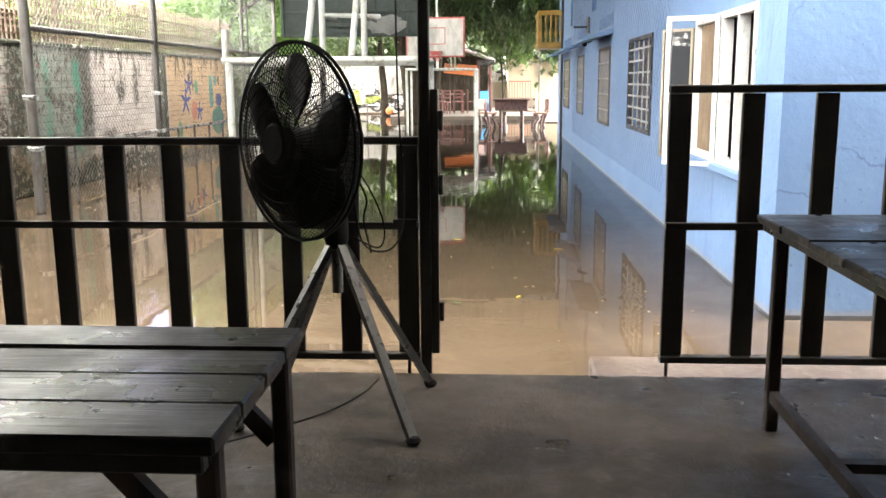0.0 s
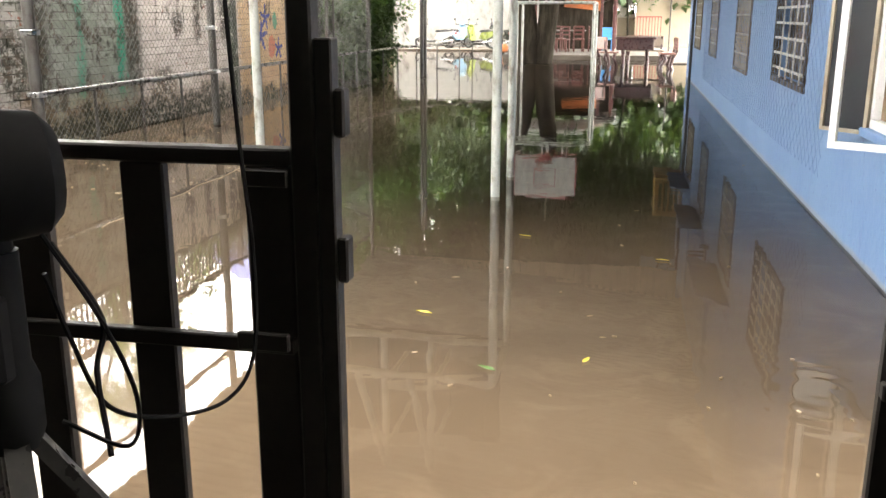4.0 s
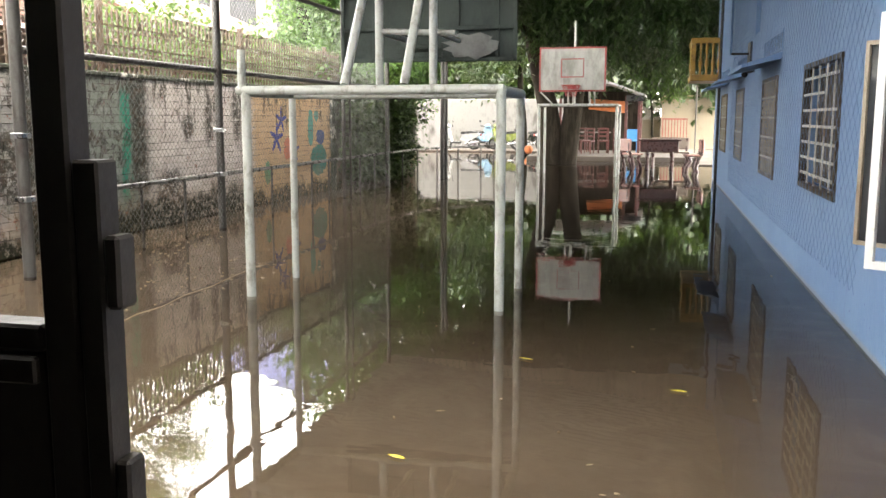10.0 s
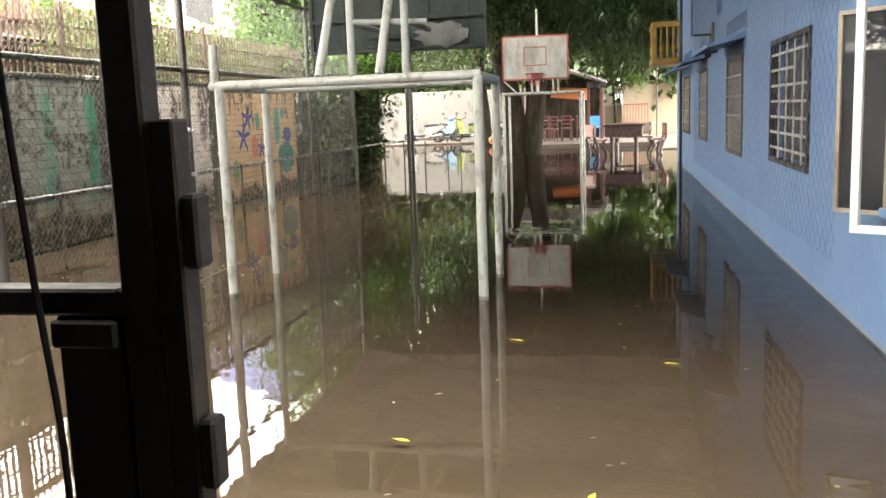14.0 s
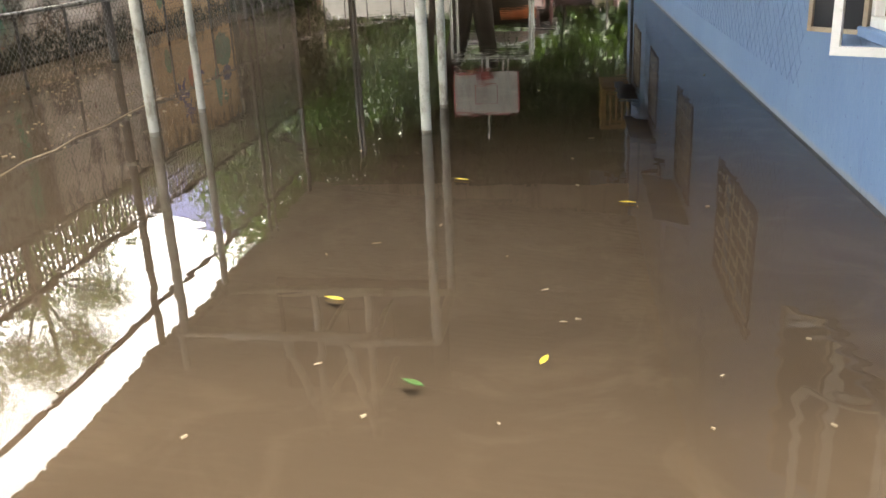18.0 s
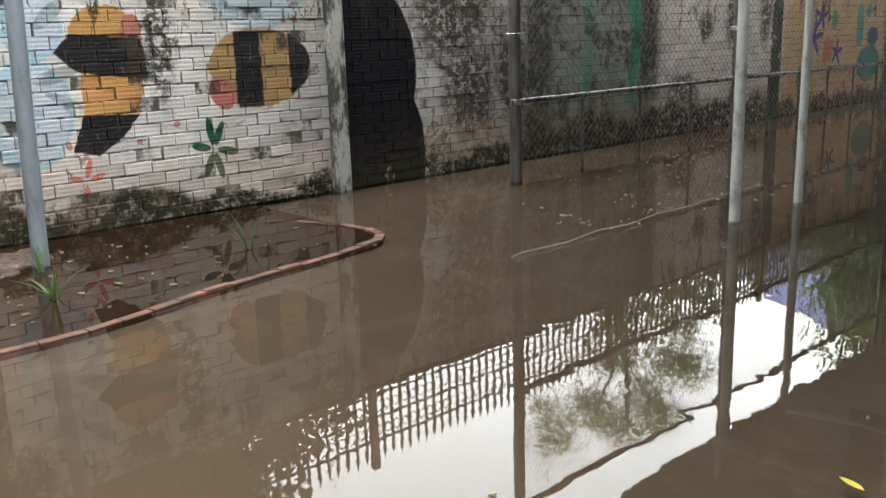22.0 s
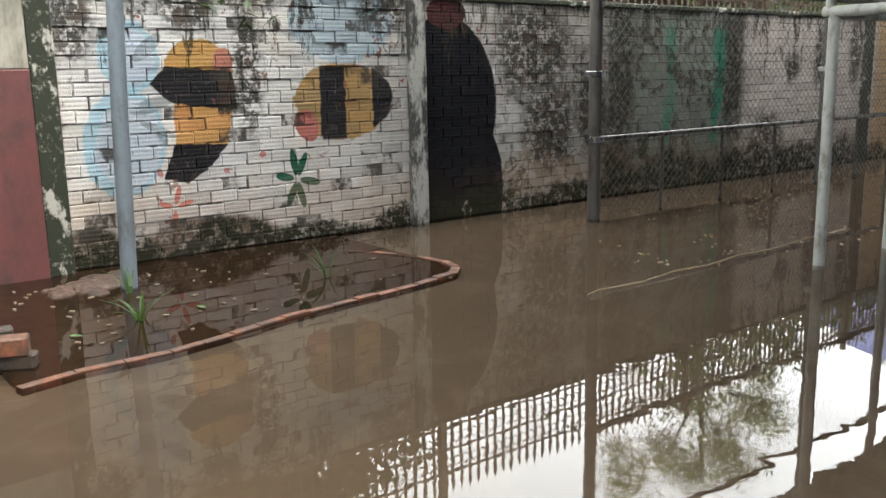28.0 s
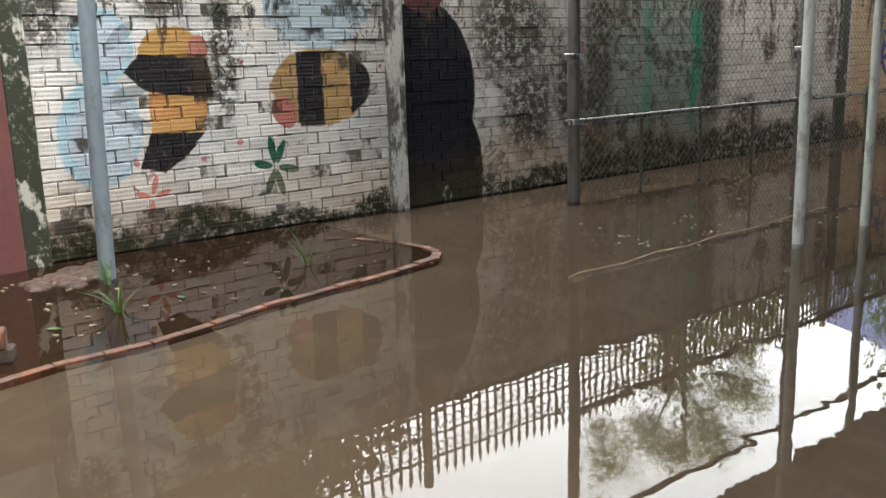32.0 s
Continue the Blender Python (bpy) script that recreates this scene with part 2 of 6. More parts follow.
def brick_material():
    """White paint on brick: a faded mural, peeling, mould streaks and a damp foot."""
    n = Net("painted_brick")
    x, y, z = n.xyz()
    info = n.t.nodes.new("ShaderNodeObjectInfo")
    rnd = n.math("FRACT", n.math("ADD", info.outputs["Random"], n.geo.outputs["Random Per Island"]))
    wob = n.math("MULTIPLY", n.math("SUBTRACT", n.noise(14, 3, 0.6), 0.5), 0.55)
    paint = n.mix(rnd, (0.60, 0.59, 0.57), (0.48, 0.465, 0.445))
    paint = n.mix(n.ramp(n.noise(1.1, 4), 0.48, 0.76), paint, (0.58, 0.54, 0.48))
    paint = n.mix(n.math("MULTIPLY", n.ramp(y, 7.5, 8.9), n.ramp(n.noise(2.6, 4, 0.65), 0.3, 0.6, 0.35, 0.85)), paint, n.mix(rnd, (0.34, 0.325, 0.305), (0.26, 0.245, 0.23)))
    # the bay past the dark figure is greyer, the next ones pink grey and then ochre
    paint = n.mix(n.ramp(y, 9.6, 11.0), paint, n.mix(rnd, (0.30, 0.285, 0.27), (0.20, 0.188, 0.175)))
    paint = n.mix(between(n, n.math("MULTIPLY_ADD", wob, 0.5, y), 11.6, 13.7, 0.25), paint, n.mix(rnd, (0.20, 0.215, 0.19), (0.14, 0.15, 0.13)))
    paint = n.mix(n.ramp(y, 13.6, 14.2), paint, n.mix(rnd, (0.60, 0.55, 0.52), (0.47, 0.415, 0.385)))
    paint = n.mix(n.ramp(n.math("ADD", y, wob), 16.8, 17.1), paint, n.mix(rnd, (0.54, 0.375, 0.225), (0.45, 0.305, 0.18)))
    # past y 20.3 the dark under the trees is painted into the bricks
    paint = n.mix(n.ramp(n.math("ADD", y, wob), 20.3, 20.6), paint, n.mix(rnd, (0.085, 0.085, 0.070), (0.05, 0.052, 0.042)))
    # mural: wings, striped shapes, flowers, stars
    tilt = n.math("MULTIPLY", wob, 0.06)
    black = (0.017, 0.016, 0.018)
    patchy = n.ramp(n.noise(6, 4, 0.65), 0.28, 0.55, 0.25, 1.0)
    blue = n.mix(n.noise(7, 3, 0.6, stretch=(1, 0.4, 2.5)), (0.24, 0.37, 0.52), (0.48, 0.54, 0.60))
    for cy, cz, ry, rz, turn in ((6.60, 0.84, 0.29, 0.38, -8), (6.67, 1.44, 0.21, 0.25, 10)):
        big, small = ellipse(n, y, z, cy, cz, ry, rz, turn, wob), ellipse(n, y, z, cy + 0.03, cz, ry - 0.06, rz - 0.06, turn, wob)
        paint = n.mix(n.math("MULTIPLY", big, n.math("MULTIPLY_ADD", small, -0.25, 0.85)), paint, n.mix(small, (0.30, 0.46, 0.54), blue))
    for cy, cz, ry, rz, turn in ((6.80, 1.10, 0.16, 0.05, 15), (6.84, 0.93, 0.14, 0.03, -25), (6.80, 1.50, 0.14, 0.05, 40)):
        paint = n.mix(n.math("MULTIPLY", ellipse(n, y, z, cy, cz, ry, rz, turn, wob), n.math("MULTIPLY", patchy, 0.6)), paint, (0.12, 0.15, 0.15))
    ochre = n.mix(rnd, (0.44, 0.25, 0.085), (0.31, 0.19, 0.07))
    orange = n.mix(rnd, (0.50, 0.23, 0.09), (0.42, 0.25, 0.09))
    paint = n.mix(n.math("MULTIPLY", ellipse(n, y, z, 7.17, 1.33, 0.26, 0.235, -8, wob), n.ramp(z, 1.25, 1.28)), paint, ochre)
    paint = n.mix(ellipse(n, y, z, 7.36, 1.40, 0.08, 0.10, 0, wob), paint, (0.36, 0.15, 0.11))
    paint = n.mix(facet(n, y, z, ((6.97, 1.12), (7.43, 1.08), (7.36, 0.79), (6.96, 0.80)), tilt), paint, orange)
    paint = n.mix(facet(n, y, z, ((6.80, 1.25), (6.92, 1.37), (7.43, 1.33), (7.46, 1.05), (7.20, 1.075), (6.95, 1.11)), tilt), paint, black)
    paint = n.mix(facet(n, y, z, ((6.955, 0.815), (7.37, 0.80), (7.20, 0.63), (7.03, 0.53), (6.86, 0.575)), tilt), paint, black)
    body = ellipse(n, y, z, 8.38, 1.08, 0.45, 0.31, 0, wob)
    paint = n.mix(body, paint, n.mix(rnd, (0.33, 0.205, 0.085), (0.24, 0.165, 0.08)))
    paint = n.mix(ellipse(n, y, z, 8.04, 0.90, 0.10, 0.13, 30, wob), paint, (0.34, 0.12, 0.10))
    bars = n.math("MAXIMUM", n.math("MULTIPLY", between(n, n.math("ADD", y, tilt), 8.17, 8.405, 0.008), between(n, z, 0.78, 1.36)), n.math("MULTIPLY", between(n, n.math("ADD", y, tilt), 8.667, 9.0, 0.008), ellipse(n, y, z, 8.40, 1.10, 0.47, 0.30, 0, n.math("MULTIPLY", wob, 0.3))))
    paint = n.mix(bars, paint, black)
    for cy, cz, r, turns, col in ((7.93, 0.485, 0.125, (68, 100, 168, 248, 284, 348), (0.008, 0.088, 0.055)), (6.92, 0.36, 0.085, (15, 75, 160, 268), (0.52, 0.16, 0.14))):
        for i, a in enumerate(turns):
            far = r * (1.0, 1.12, 0.85, 1.05, 1.1, 0.95)[i]
            paint = n.mix(ellipse(n, y, z, cy + far * math.cos(radians(a)), cz + far * math.sin(radians(a)), far * 0.76, r * 0.25, a, n.math("MULTIPLY", wob, 0.5)), paint, col)
    for cy, cz, ry, rz in ((7.64, 0.70, 0.030, 0.024), (7.34, 0.60, 0.024, 0.020), (6.83, 0.62, 0.022, 0.035)):
        paint = n.mix(n.math("MULTIPLY", ellipse(n, y, z, cy, cz, ry, rz, 20, n.math("MULTIPLY", wob, 1.5)), 0.8), paint, (0.40, 0.11, 0.10))
    for cy, cz, r in ((17.89, 1.07, 0.25), (18.08, 1.38, 0.21), (18.66, 0.84, 0.19)):
        for i in range(5):
            a = 85 + 72 * i
            paint = n.mix(ellipse(n, y, z, cy + r * 0.5 * math.cos(radians(a)), cz + r * 0.5 * math.sin(radians(a)), r * 0.62, r * 0.17, a, n.math("MULTIPLY", wob, 0.4)), paint, (0.05, 0.06, 0.24))
    for cy, cz, ry, rz, col in ((19.85, 0.62, 0.42, 0.30, (0.05, 0.19, 0.16)), (19.45, 1.22, 0.14, 0.34, (0.08, 0.28, 0.24)), (19.75, 1.45, 0.12, 0.10, (0.10, 0.26, 0.22)), (19.95, 1.05, 0.22, 0.14, (0.05, 0.08, 0.20)), (18.53, 1.33, 0.10, 0.15, (0.10, 0.28, 0.18)), (17.5, 0.5, 0.12, 0.2, (0.12, 0.26, 0.16)), (18.35, 0.88, 0.16, 0.20, (0.50, 0.17, 0.11))):
        paint = n.mix(ellipse(n, y, z, cy, cz, ry, rz, 0, n.math("MULTIPLY", wob, 2.6)), paint, col)
    grey_blue = n.math("MULTIPLY", ellipse(n, y, z, 8.40, 1.72, 0.48, 0.34, 0, wob), 0.65)
    paint = n.mix(grey_blue, paint, (0.24, 0.34, 0.40))
    # the big dark figure beside the pier
    still = n.math("MULTIPLY", wob, 0.2)
    dark = n.math("MAXIMUM", ellipse(n, y, z, 9.42, 1.00, 0.60, 0.78, 0, still, 0.03), ellipse(n, y, z, 9.45, 0.30, 0.65, 0.74, 0, still, 0.03))
    dark = n.math("MULTIPLY", dark, n.ramp(y, 9.19, 9.21))
    dark = n.math("MULTIPLY", dark, n.math("SUBTRACT", 1.0, ellipse(n, y, z, 9.66, 0.0, 0.06, 0.14, 0, wob)))
    paint = n.mix(dark, paint, (0.006, 0.0066, 0.009))
    paint = n.mix(ellipse(n, y, z, 9.45, 1.80, 0.22, 0.13, 0, wob), paint, (0.062, 0.020, 0.022))
    # small chips and specks
    paint = n.mix(n.math("MULTIPLY", n.ramp(n.noise(34, 5, 0.75), 0.60, 0.66), n.math("MULTIPLY_ADD", dark, -0.5, 0.55)), paint, (0.20, 0.175, 0.145))
    # red drips and flaked patches
    fl = n.noise(9, 4, 0.65)
    paint = n.mix(n.math("MULTIPLY", n.ramp(fl, 0.63, 0.66), n.math("MULTIPLY", n.ramp(n.noise(1.3, 2), 0.45, 0.6), n.math("SUBTRACT", 1.0, dark))), paint, (0.20, 0.085, 0.065))
    teal = n.math("MULTIPLY", n.math("MAXIMUM", between(n, n.math("MULTIPLY_ADD", wob, 0.25, y), 13.28, 13.5, 0.03), n.math("MULTIPLY", between(n, n.math("MULTIPLY_ADD", wob, 0.3, y), 12.42, 12.60, 0.06), 0.7)), n.ramp(n.noise(6, 3, vec=n.pos, stretch=(1, 1, 0.3)), 0.4, 0.55))
    paint = n.mix(n.math("MULTIPLY", teal, between(n, z, 0.45, 1.75, 0.1)), paint, (0.032, 0.19, 0.13))
    # mould running down from the coping, clustered growths, and a wet mossy foot
    blot = n.noise(16, 6, 0.75)
    run = n.noise(5.5, 8, 0.75, stretch=(1.0, 1.0, 0.30), warp=1.2)
    reach = n.ramp(z, 0.6, 1.95, 0.14, -0.015)
    streak = n.ramp(n.math("SUBTRACT", run, n.math("ADD", 0.50, reach)), 0.015, 0.075)
    for cy, cz, ry, rz in ((7.56, 1.35, 0.12, 0.50), (7.10, 1.80, 0.20, 0.20), (7.40, 1.15, 0.10, 0.16), (6.30, 1.75, 0.15, 0.35), (7.62, 1.95, 0.30, 0.18), (8.80, 1.85, 0.25, 0.25), (10.70, 0.75, 0.35, 0.45), (10.5, 1.5, 0.5, 0.45), (11.30, 0.9, 0.25, 0.40), (14.9, 1.3, 0.16, 0.22), (15.5, 1.4, 0.12, 0.40), (14.4, 0.45, 0.35, 0.30), (16.4, 1.5, 0.15, 0.5)):
        spot = ellipse(n, y, z, cy, cz, ry, rz, 0, n.math("MULTIPLY", wob, 2.0), 0.7)
        streak = n.math("MAXIMUM", streak, n.math("MULTIPLY", spot, n.ramp(blot, 0.38, 0.52)))
    more = n.math("MAXIMUM", between(n, n.math("MULTIPLY_ADD", wob, 0.4, y), 11.52, 11.92, 0.08), n.math("MULTIPLY", between(n, n.math("MULTIPLY_ADD", wob, 0.4, y), 13.5, 13.86, 0.06), n.ramp(z, 0.3, 0.6)))
    streak = n.math("MAXIMUM", streak, n.math("MULTIPLY", more, n.ramp(n.noise(5, 5, 0.75, stretch=(1, 1, 0.35)), 0.25, 0.42)))
    bay = n.math("MULTIPLY", between(n, y, 10.0, 13.7, 0.4), n.ramp(n.noise(3.2, 7, 0.75, warp=0.8), 0.52, 0.58))
    streak = n.math("MAXIMUM", streak, n.math("MULTIPLY", bay, 0.92))
    grime = n.ramp(blot, 0.36, 0.52, 0.2, 1.0)
    paint = n.mix(n.math("MULTIPLY", n.math("MULTIPLY", streak, grime), 0.93), paint, n.mix(n.ramp(n.noise(7, 3), 0.45, 0.6), (0.022, 0.022, 0.016), (0.05, 0.033, 0.022)))
    foot = n.math("ADD", z, n.math("MULTIPLY", n.math("SUBTRACT", n.noise(1.7, 6, 0.75), 0.5), 1.2))
    bare = n.math("MULTIPLY_ADD", dark, -0.9, 1.0)
    paint = n.mix(n.math("MULTIPLY", n.math("MULTIPLY", n.ramp(foot, 0.62, 0.30), 0.32), bare), paint, (0.33, 0.20, 0.11))
    sodden = n.math("MAXIMUM", ellipse(n, y, z, 7.20, 0.0, 0.62, 0.27, 0, wob, 0.25), ellipse(n, y, z, 6.30, 0.0, 0.30, 0.27, 0, wob, 0.25))
    paint = n.mix(n.math("MULTIPLY", sodden, n.math("MULTIPLY_ADD", grime, 0.45, 0.45)), paint, (0.075, 0.045, 0.025))
    weed = n.math("MAXIMUM", n.math("MULTIPLY", between(n, y, 11.4, 16.5, 0.3), n.ramp(foot, 0.46, 0.26)), n.math("MULTIPLY", n.ramp(y, 9.7, 10.0), n.ramp(foot, 0.32, 0.12)))
    paint = n.mix(n.math("MULTIPLY", n.math("MAXIMUM", n.ramp(foot, 0.20, 0.08), weed), grime), paint, (0.024, 0.024, 0.014))
    # patchy dark joints, the shadow of their gaps painted in
    joint = n.math("MULTIPLY", n.ramp(x, LX - 0.0120, LX - 0.0132), n.math("MULTIPLY", n.ramp(n.noise(7, 5, 0.75), 0.40, 0.56, 0.12, 0.92), n.math("MULTIPLY_ADD", dark, -0.85, 1.0)))
    paint = n.mix(joint, paint, (0.045, 0.04, 0.033))
    groove = n.math("ABSOLUTE", n.math("SINE", n.math("MULTIPLY", z, 2 * math.pi / 0.06)))
    n.bump(n.math("ADD", n.math("MULTIPLY", groove, 0.5), n.math("MULTIPLY", n.noise(45, 4, 0.7), 0.9)), 0.006, 0.8)
    return n.done(paint, 0.85, Specular_IOR_Level=0.15)


def streaked(name, base, worn, rough=0.7, lo=0.5, hi=0.7, scale=2.2, tall=0.2, gloss=0.5):
    """Paint with stains that run downwards."""
    n = Net(name)
    s = n.ramp(n.noise(scale, 5, 0.7, stretch=(1, 1, tall)), lo, hi)
    c = n.mix(s, base, worn)
    c = n.mix(n.ramp(n.noise(22, 4, 0.65), 0.55, 0.75), c, n.mix(0.5, c, worn))
    n.bump(n.noise(35, 4, 0.6), 0.004, 0.6)
    return n.done(c, rough, Specular_IOR_Level=gloss)


def wood(name, light, dark, rough=0.45, along="x"):
    n = Net(name)
    info = n.t.nodes.new("ShaderNodeObjectInfo")
    st = {"x": (1.5, 22, 22), "y": (22, 1.5, 22), "z": (22, 22, 1.5)}[along]
    g = n.noise(1.6, 5, 0.6, stretch=st, warp=0.8)
    c = n.mix(n.ramp(g, 0.3, 0.7), dark, light)
    c = n.mix(n.math("MULTIPLY", info.outputs["Random"], 0.5), c, dark)
    c = n.mix(n.ramp(n.noise(3.5, 4, 0.7), 0.55, 0.75), c, n.mix(0.6, light, (0.12, 0.115, 0.11)))
    n.bump(g, 0.003, 0.7)
    return n.done(c, n.ramp(n.noise(6, 4), 0.3, 0.7, rough - 0.08, rough + 0.2), Specular_IOR_Level=0.13)


def blue_wall():
    n = Net("blue_wall_paint")
    _, y, z = n.xyz()
    c = n.mix(n.ramp(n.noise(0.9, 4, 0.6), 0.35, 0.7), (0.094, 0.168, 0.310), (0.112, 0.192, 0.330))
    c = n.mix(n.ramp(n.noise(2.4, 5, 0.7, stretch=(1, 1, 0.25)), 0.60, 0.72), c, (0.078, 0.128, 0.26))
    # hairline cracks
    v = n.t.nodes.new("ShaderNodeTexVoronoi")
    v.feature, v.inputs["Scale"].default_value = "DISTANCE_TO_EDGE", 0.7
    k = n.t.nodes.new("ShaderNodeVectorMath")
    k.operation = "MULTIPLY_ADD"
    wob = n.t.nodes.new("ShaderNodeTexNoise")
    wob.inputs["Scale"].default_value, wob.inputs["Detail"].default_value = 3.0, 5.0
    n.put(wob.inputs["Vector"], n.pos)
    n.put(k.inputs[0], wob.outputs["Color"])
    k.inputs[1].default_value = (0.7, 0.7, 0.7)
    n.put(k.inputs[2], n.pos)
    n.put(v.inputs["Vector"], k.outputs[0])
    crack = n.math("MULTIPLY", n.ramp(v.outputs["Distance"], 0.012, 0.002), n.ramp(n.noise(0.8, 2), 0.5, 0.6))
    c = n.mix(n.math("MULTIPLY", crack, 0.6), c, (0.04, 0.07, 0.15))
    c = n.mix(n.ramp(n.noise(28, 3, 0.6), 0.66, 0.72), c, (0.065, 0.105, 0.23))
    # tide mark over the water
    foot = n.math("ADD", z, n.math("MULTIPLY", n.math("SUBTRACT", n.noise(3, 4), 0.5), 0.06))
    c = n.mix(n.math("MULTIPLY", n.ramp(foot, 0.05, 0.015), 0.6), c, (0.20, 0.19, 0.18))
    n.bump(n.math("ADD", n.noise(18, 4, 0.6), n.math("MULTIPLY", n.noise(3, 2), 2.0)), 0.006, 0.6)
    return n.done(c, 0.62)


def leaf_material(name, a, b, back=0.35):
    n = Net(name)
    c = n.mix(n.geo.outputs["Random Per Island"], a, b)
    n.put(n.bsdf.inputs["Base Color"], c)
    n.bsdf.inputs["Roughness"].default_value = 0.38
    tr = n.t.nodes.new("ShaderNodeBsdfTranslucent")
    n.put(tr.inputs[0], n.mix(0.5, c, (0.16, 0.26, 0.03)))
    mx = n.t.nodes.new("ShaderNodeMixShader")
    mx.inputs[0].default_value = back
    n.t.links.new(n.bsdf.outputs[0], mx.inputs[1])
    n.t.links.new(tr.outputs[0], mx.inputs[2])
    n.t.links.new(mx.outputs[0], n.t.nodes["Material Output"].inputs[0])
    return n.mat


def roof_sheet():
    """Weathered ribbed roof sheet that lets a little daylight through."""
    n = Net("weathered_roof_sheet")
    c = n.mix(n.ramp(n.noise(1.5, 5, 0.7), 0.45, 0.7), (0.23, 0.225, 0.21), (0.14, 0.125, 0.11))
    n.done(c, 0.55)
    tr = n.t.nodes.new("ShaderNodeBsdfTranslucent")
    tr.inputs[0].default_value = (0.46, 0.45, 0.42, 1)
    mx = n.t.nodes.new("ShaderNodeMixShader")
    mx.inputs[0].default_value = 0.02
    n.t.links.new(n.bsdf.outputs[0], mx.inputs[1])
    n.t.links.new(tr.outputs[0], mx.inputs[2])
    n.t.links.new(mx.outputs[0], n.t.nodes["Material Output"].inputs[0])
    return n.mat


def glass_material():
    """Window glass under a dark reflecting film."""
    n = Net("dark_filmed_glass")
    smear = n.ramp(n.noise(5, 4, 0.6), 0.4, 0.7, 0.02, 0.07)
    return n.done((0.022, 0.024, 0.028), smear, 0.0, IOR=1.5)


def worn_floor():
    """Trodden concrete with pale dry islands, dark damp fields and scuffs."""
    n = Net("worn_concrete")
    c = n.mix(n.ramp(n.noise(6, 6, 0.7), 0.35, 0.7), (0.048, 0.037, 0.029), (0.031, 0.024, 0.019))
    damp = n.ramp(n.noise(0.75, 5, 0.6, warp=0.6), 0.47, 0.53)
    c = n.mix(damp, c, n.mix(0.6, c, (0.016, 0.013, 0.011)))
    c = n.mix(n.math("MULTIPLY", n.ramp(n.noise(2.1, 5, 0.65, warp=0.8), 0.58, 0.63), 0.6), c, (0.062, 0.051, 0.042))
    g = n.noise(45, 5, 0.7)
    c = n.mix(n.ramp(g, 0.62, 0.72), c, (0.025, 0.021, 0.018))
    n.bump(n.math("ADD", g, n.math("MULTIPLY", n.noise(5, 3), 2.0)), 0.004)
    rough = n.math("MULTIPLY_ADD", damp, -0.22, n.ramp(n.noise(9, 4), 0.3, 0.7, 0.48, 0.72))
    return n.done(c, rough, Specular_IOR_Level=0.22)


WATER, SILT, BRICK, BLUE = water_material(), silt_material(), brick_material(), blue_wall()
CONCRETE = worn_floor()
PALE_CONCRETE = plain("pale_concrete", (0.21, 0.165, 0.135), (0.12, 0.092, 0.072), 0.75, fine=35, broad=2.5, bump=0.006)
BLACK_STEEL = plain("black_painted_steel", (0.022, 0.020, 0.019), (0.038, 0.032, 0.028), 0.5, fine=60, bump=0.001, gloss=0.2)
PIPE = streaked("weathered_white_pipe", (0.31, 0.315, 0.29), (0.15, 0.14, 0.118), 0.45, 0.48, 0.68, 9, 0.5)
STEEL_POST = streaked("dull_steel_post", (0.060, 0.056, 0.052), (0.032, 0.024, 0.020), 0.5, 0.45, 0.65, 6, 0.4, gloss=0.3)
RAIL_PIPE = plain("worn_galvanised_rail", (0.13, 0.122, 0.115), (0.06, 0.045, 0.038), 0.30, 0.35, fine=50, broad=4, bump=0.001)
GREY_POLE = streaked("grey_blue_painted_pole", (0.17, 0.205, 0.235), (0.10, 0.105, 0.11), 0.5, 0.5, 0.7, 5, 0.4)
WIRE = plain("galvanised_wire", (0.12, 0.12, 0.115), (0.07, 0.062, 0.055), 0.5, 0.3, bump=0)
ROOF = roof_sheet()
# kept dark to cut light bounced down into the pavilion
PAVILION_ROOF = plain("dull_roof_metal", (0.10, 0.095, 0.09), (0.07, 0.062, 0.055), 0.55, broad=1.5)
FASCIA = streaked("pale_ribbed_sheet", (0.42, 0.385, 0.35), (0.24, 0.21, 0.185), 0.6, 0.45, 0.7, 3, 0.3)
BOARD_GREEN = streaked("grey_green_board_back", (0.040, 0.050, 0.045), (0.021, 0.027, 0.025), 0.6, 0.42, 0.7, 2.4, 0.5, gloss=0.15)
BARE_PATCH = plain("bare_patch", (0.125, 0.125, 0.12), (0.07, 0.07, 0.067), 0.6, broad=6)
BOARD_WHITE = streaked("dirty_white_board", (0.235, 0.23, 0.215), (0.13, 0.123, 0.11), 0.6, 0.42, 0.68, 3, 0.4)
RED_PAINT = plain("red_paint", (0.22, 0.025, 0.022), (0.14, 0.032, 0.027), 0.5, bump=0.001)
WHITE_FRAME = streaked("white_window_paint", (0.50, 0.505, 0.50), (0.30, 0.28, 0.24), 0.45, 0.58, 0.72, 7, 0.4)
SHUTTER_TAN = wood("worn_brown_shutter", (0.22, 0.165, 0.115), (0.14, 0.10, 0.07), 0.6, "z")
SHUTTER = wood("dark_brown_shutter", (0.06, 0.045, 0.032), (0.022, 0.016, 0.012), 0.6, "z")
TAN_WOOD = wood("tan_window_wood", (0.125, 0.092, 0.06), (0.07, 0.048, 0.03), 0.6, "z")
GRILLE_TAN = plain("tan_grille_paint", (0.235, 0.20, 0.15), (0.15, 0.11, 0.075), 0.55, bump=0.001)
# shade as colour: unlit rooms, window and vent depth, pavilion walls
SHADE_DARK = plain("painted_dimness", (0.05, 0.05, 0.055), (0.035, 0.035, 0.035), 0.9)
CURTAIN = streaked("brown_curtain", (0.22, 0.165, 0.11), (0.13, 0.09, 0.06), 0.85, 0.4, 0.6, 9, 0.05)
GLASS = glass_material()
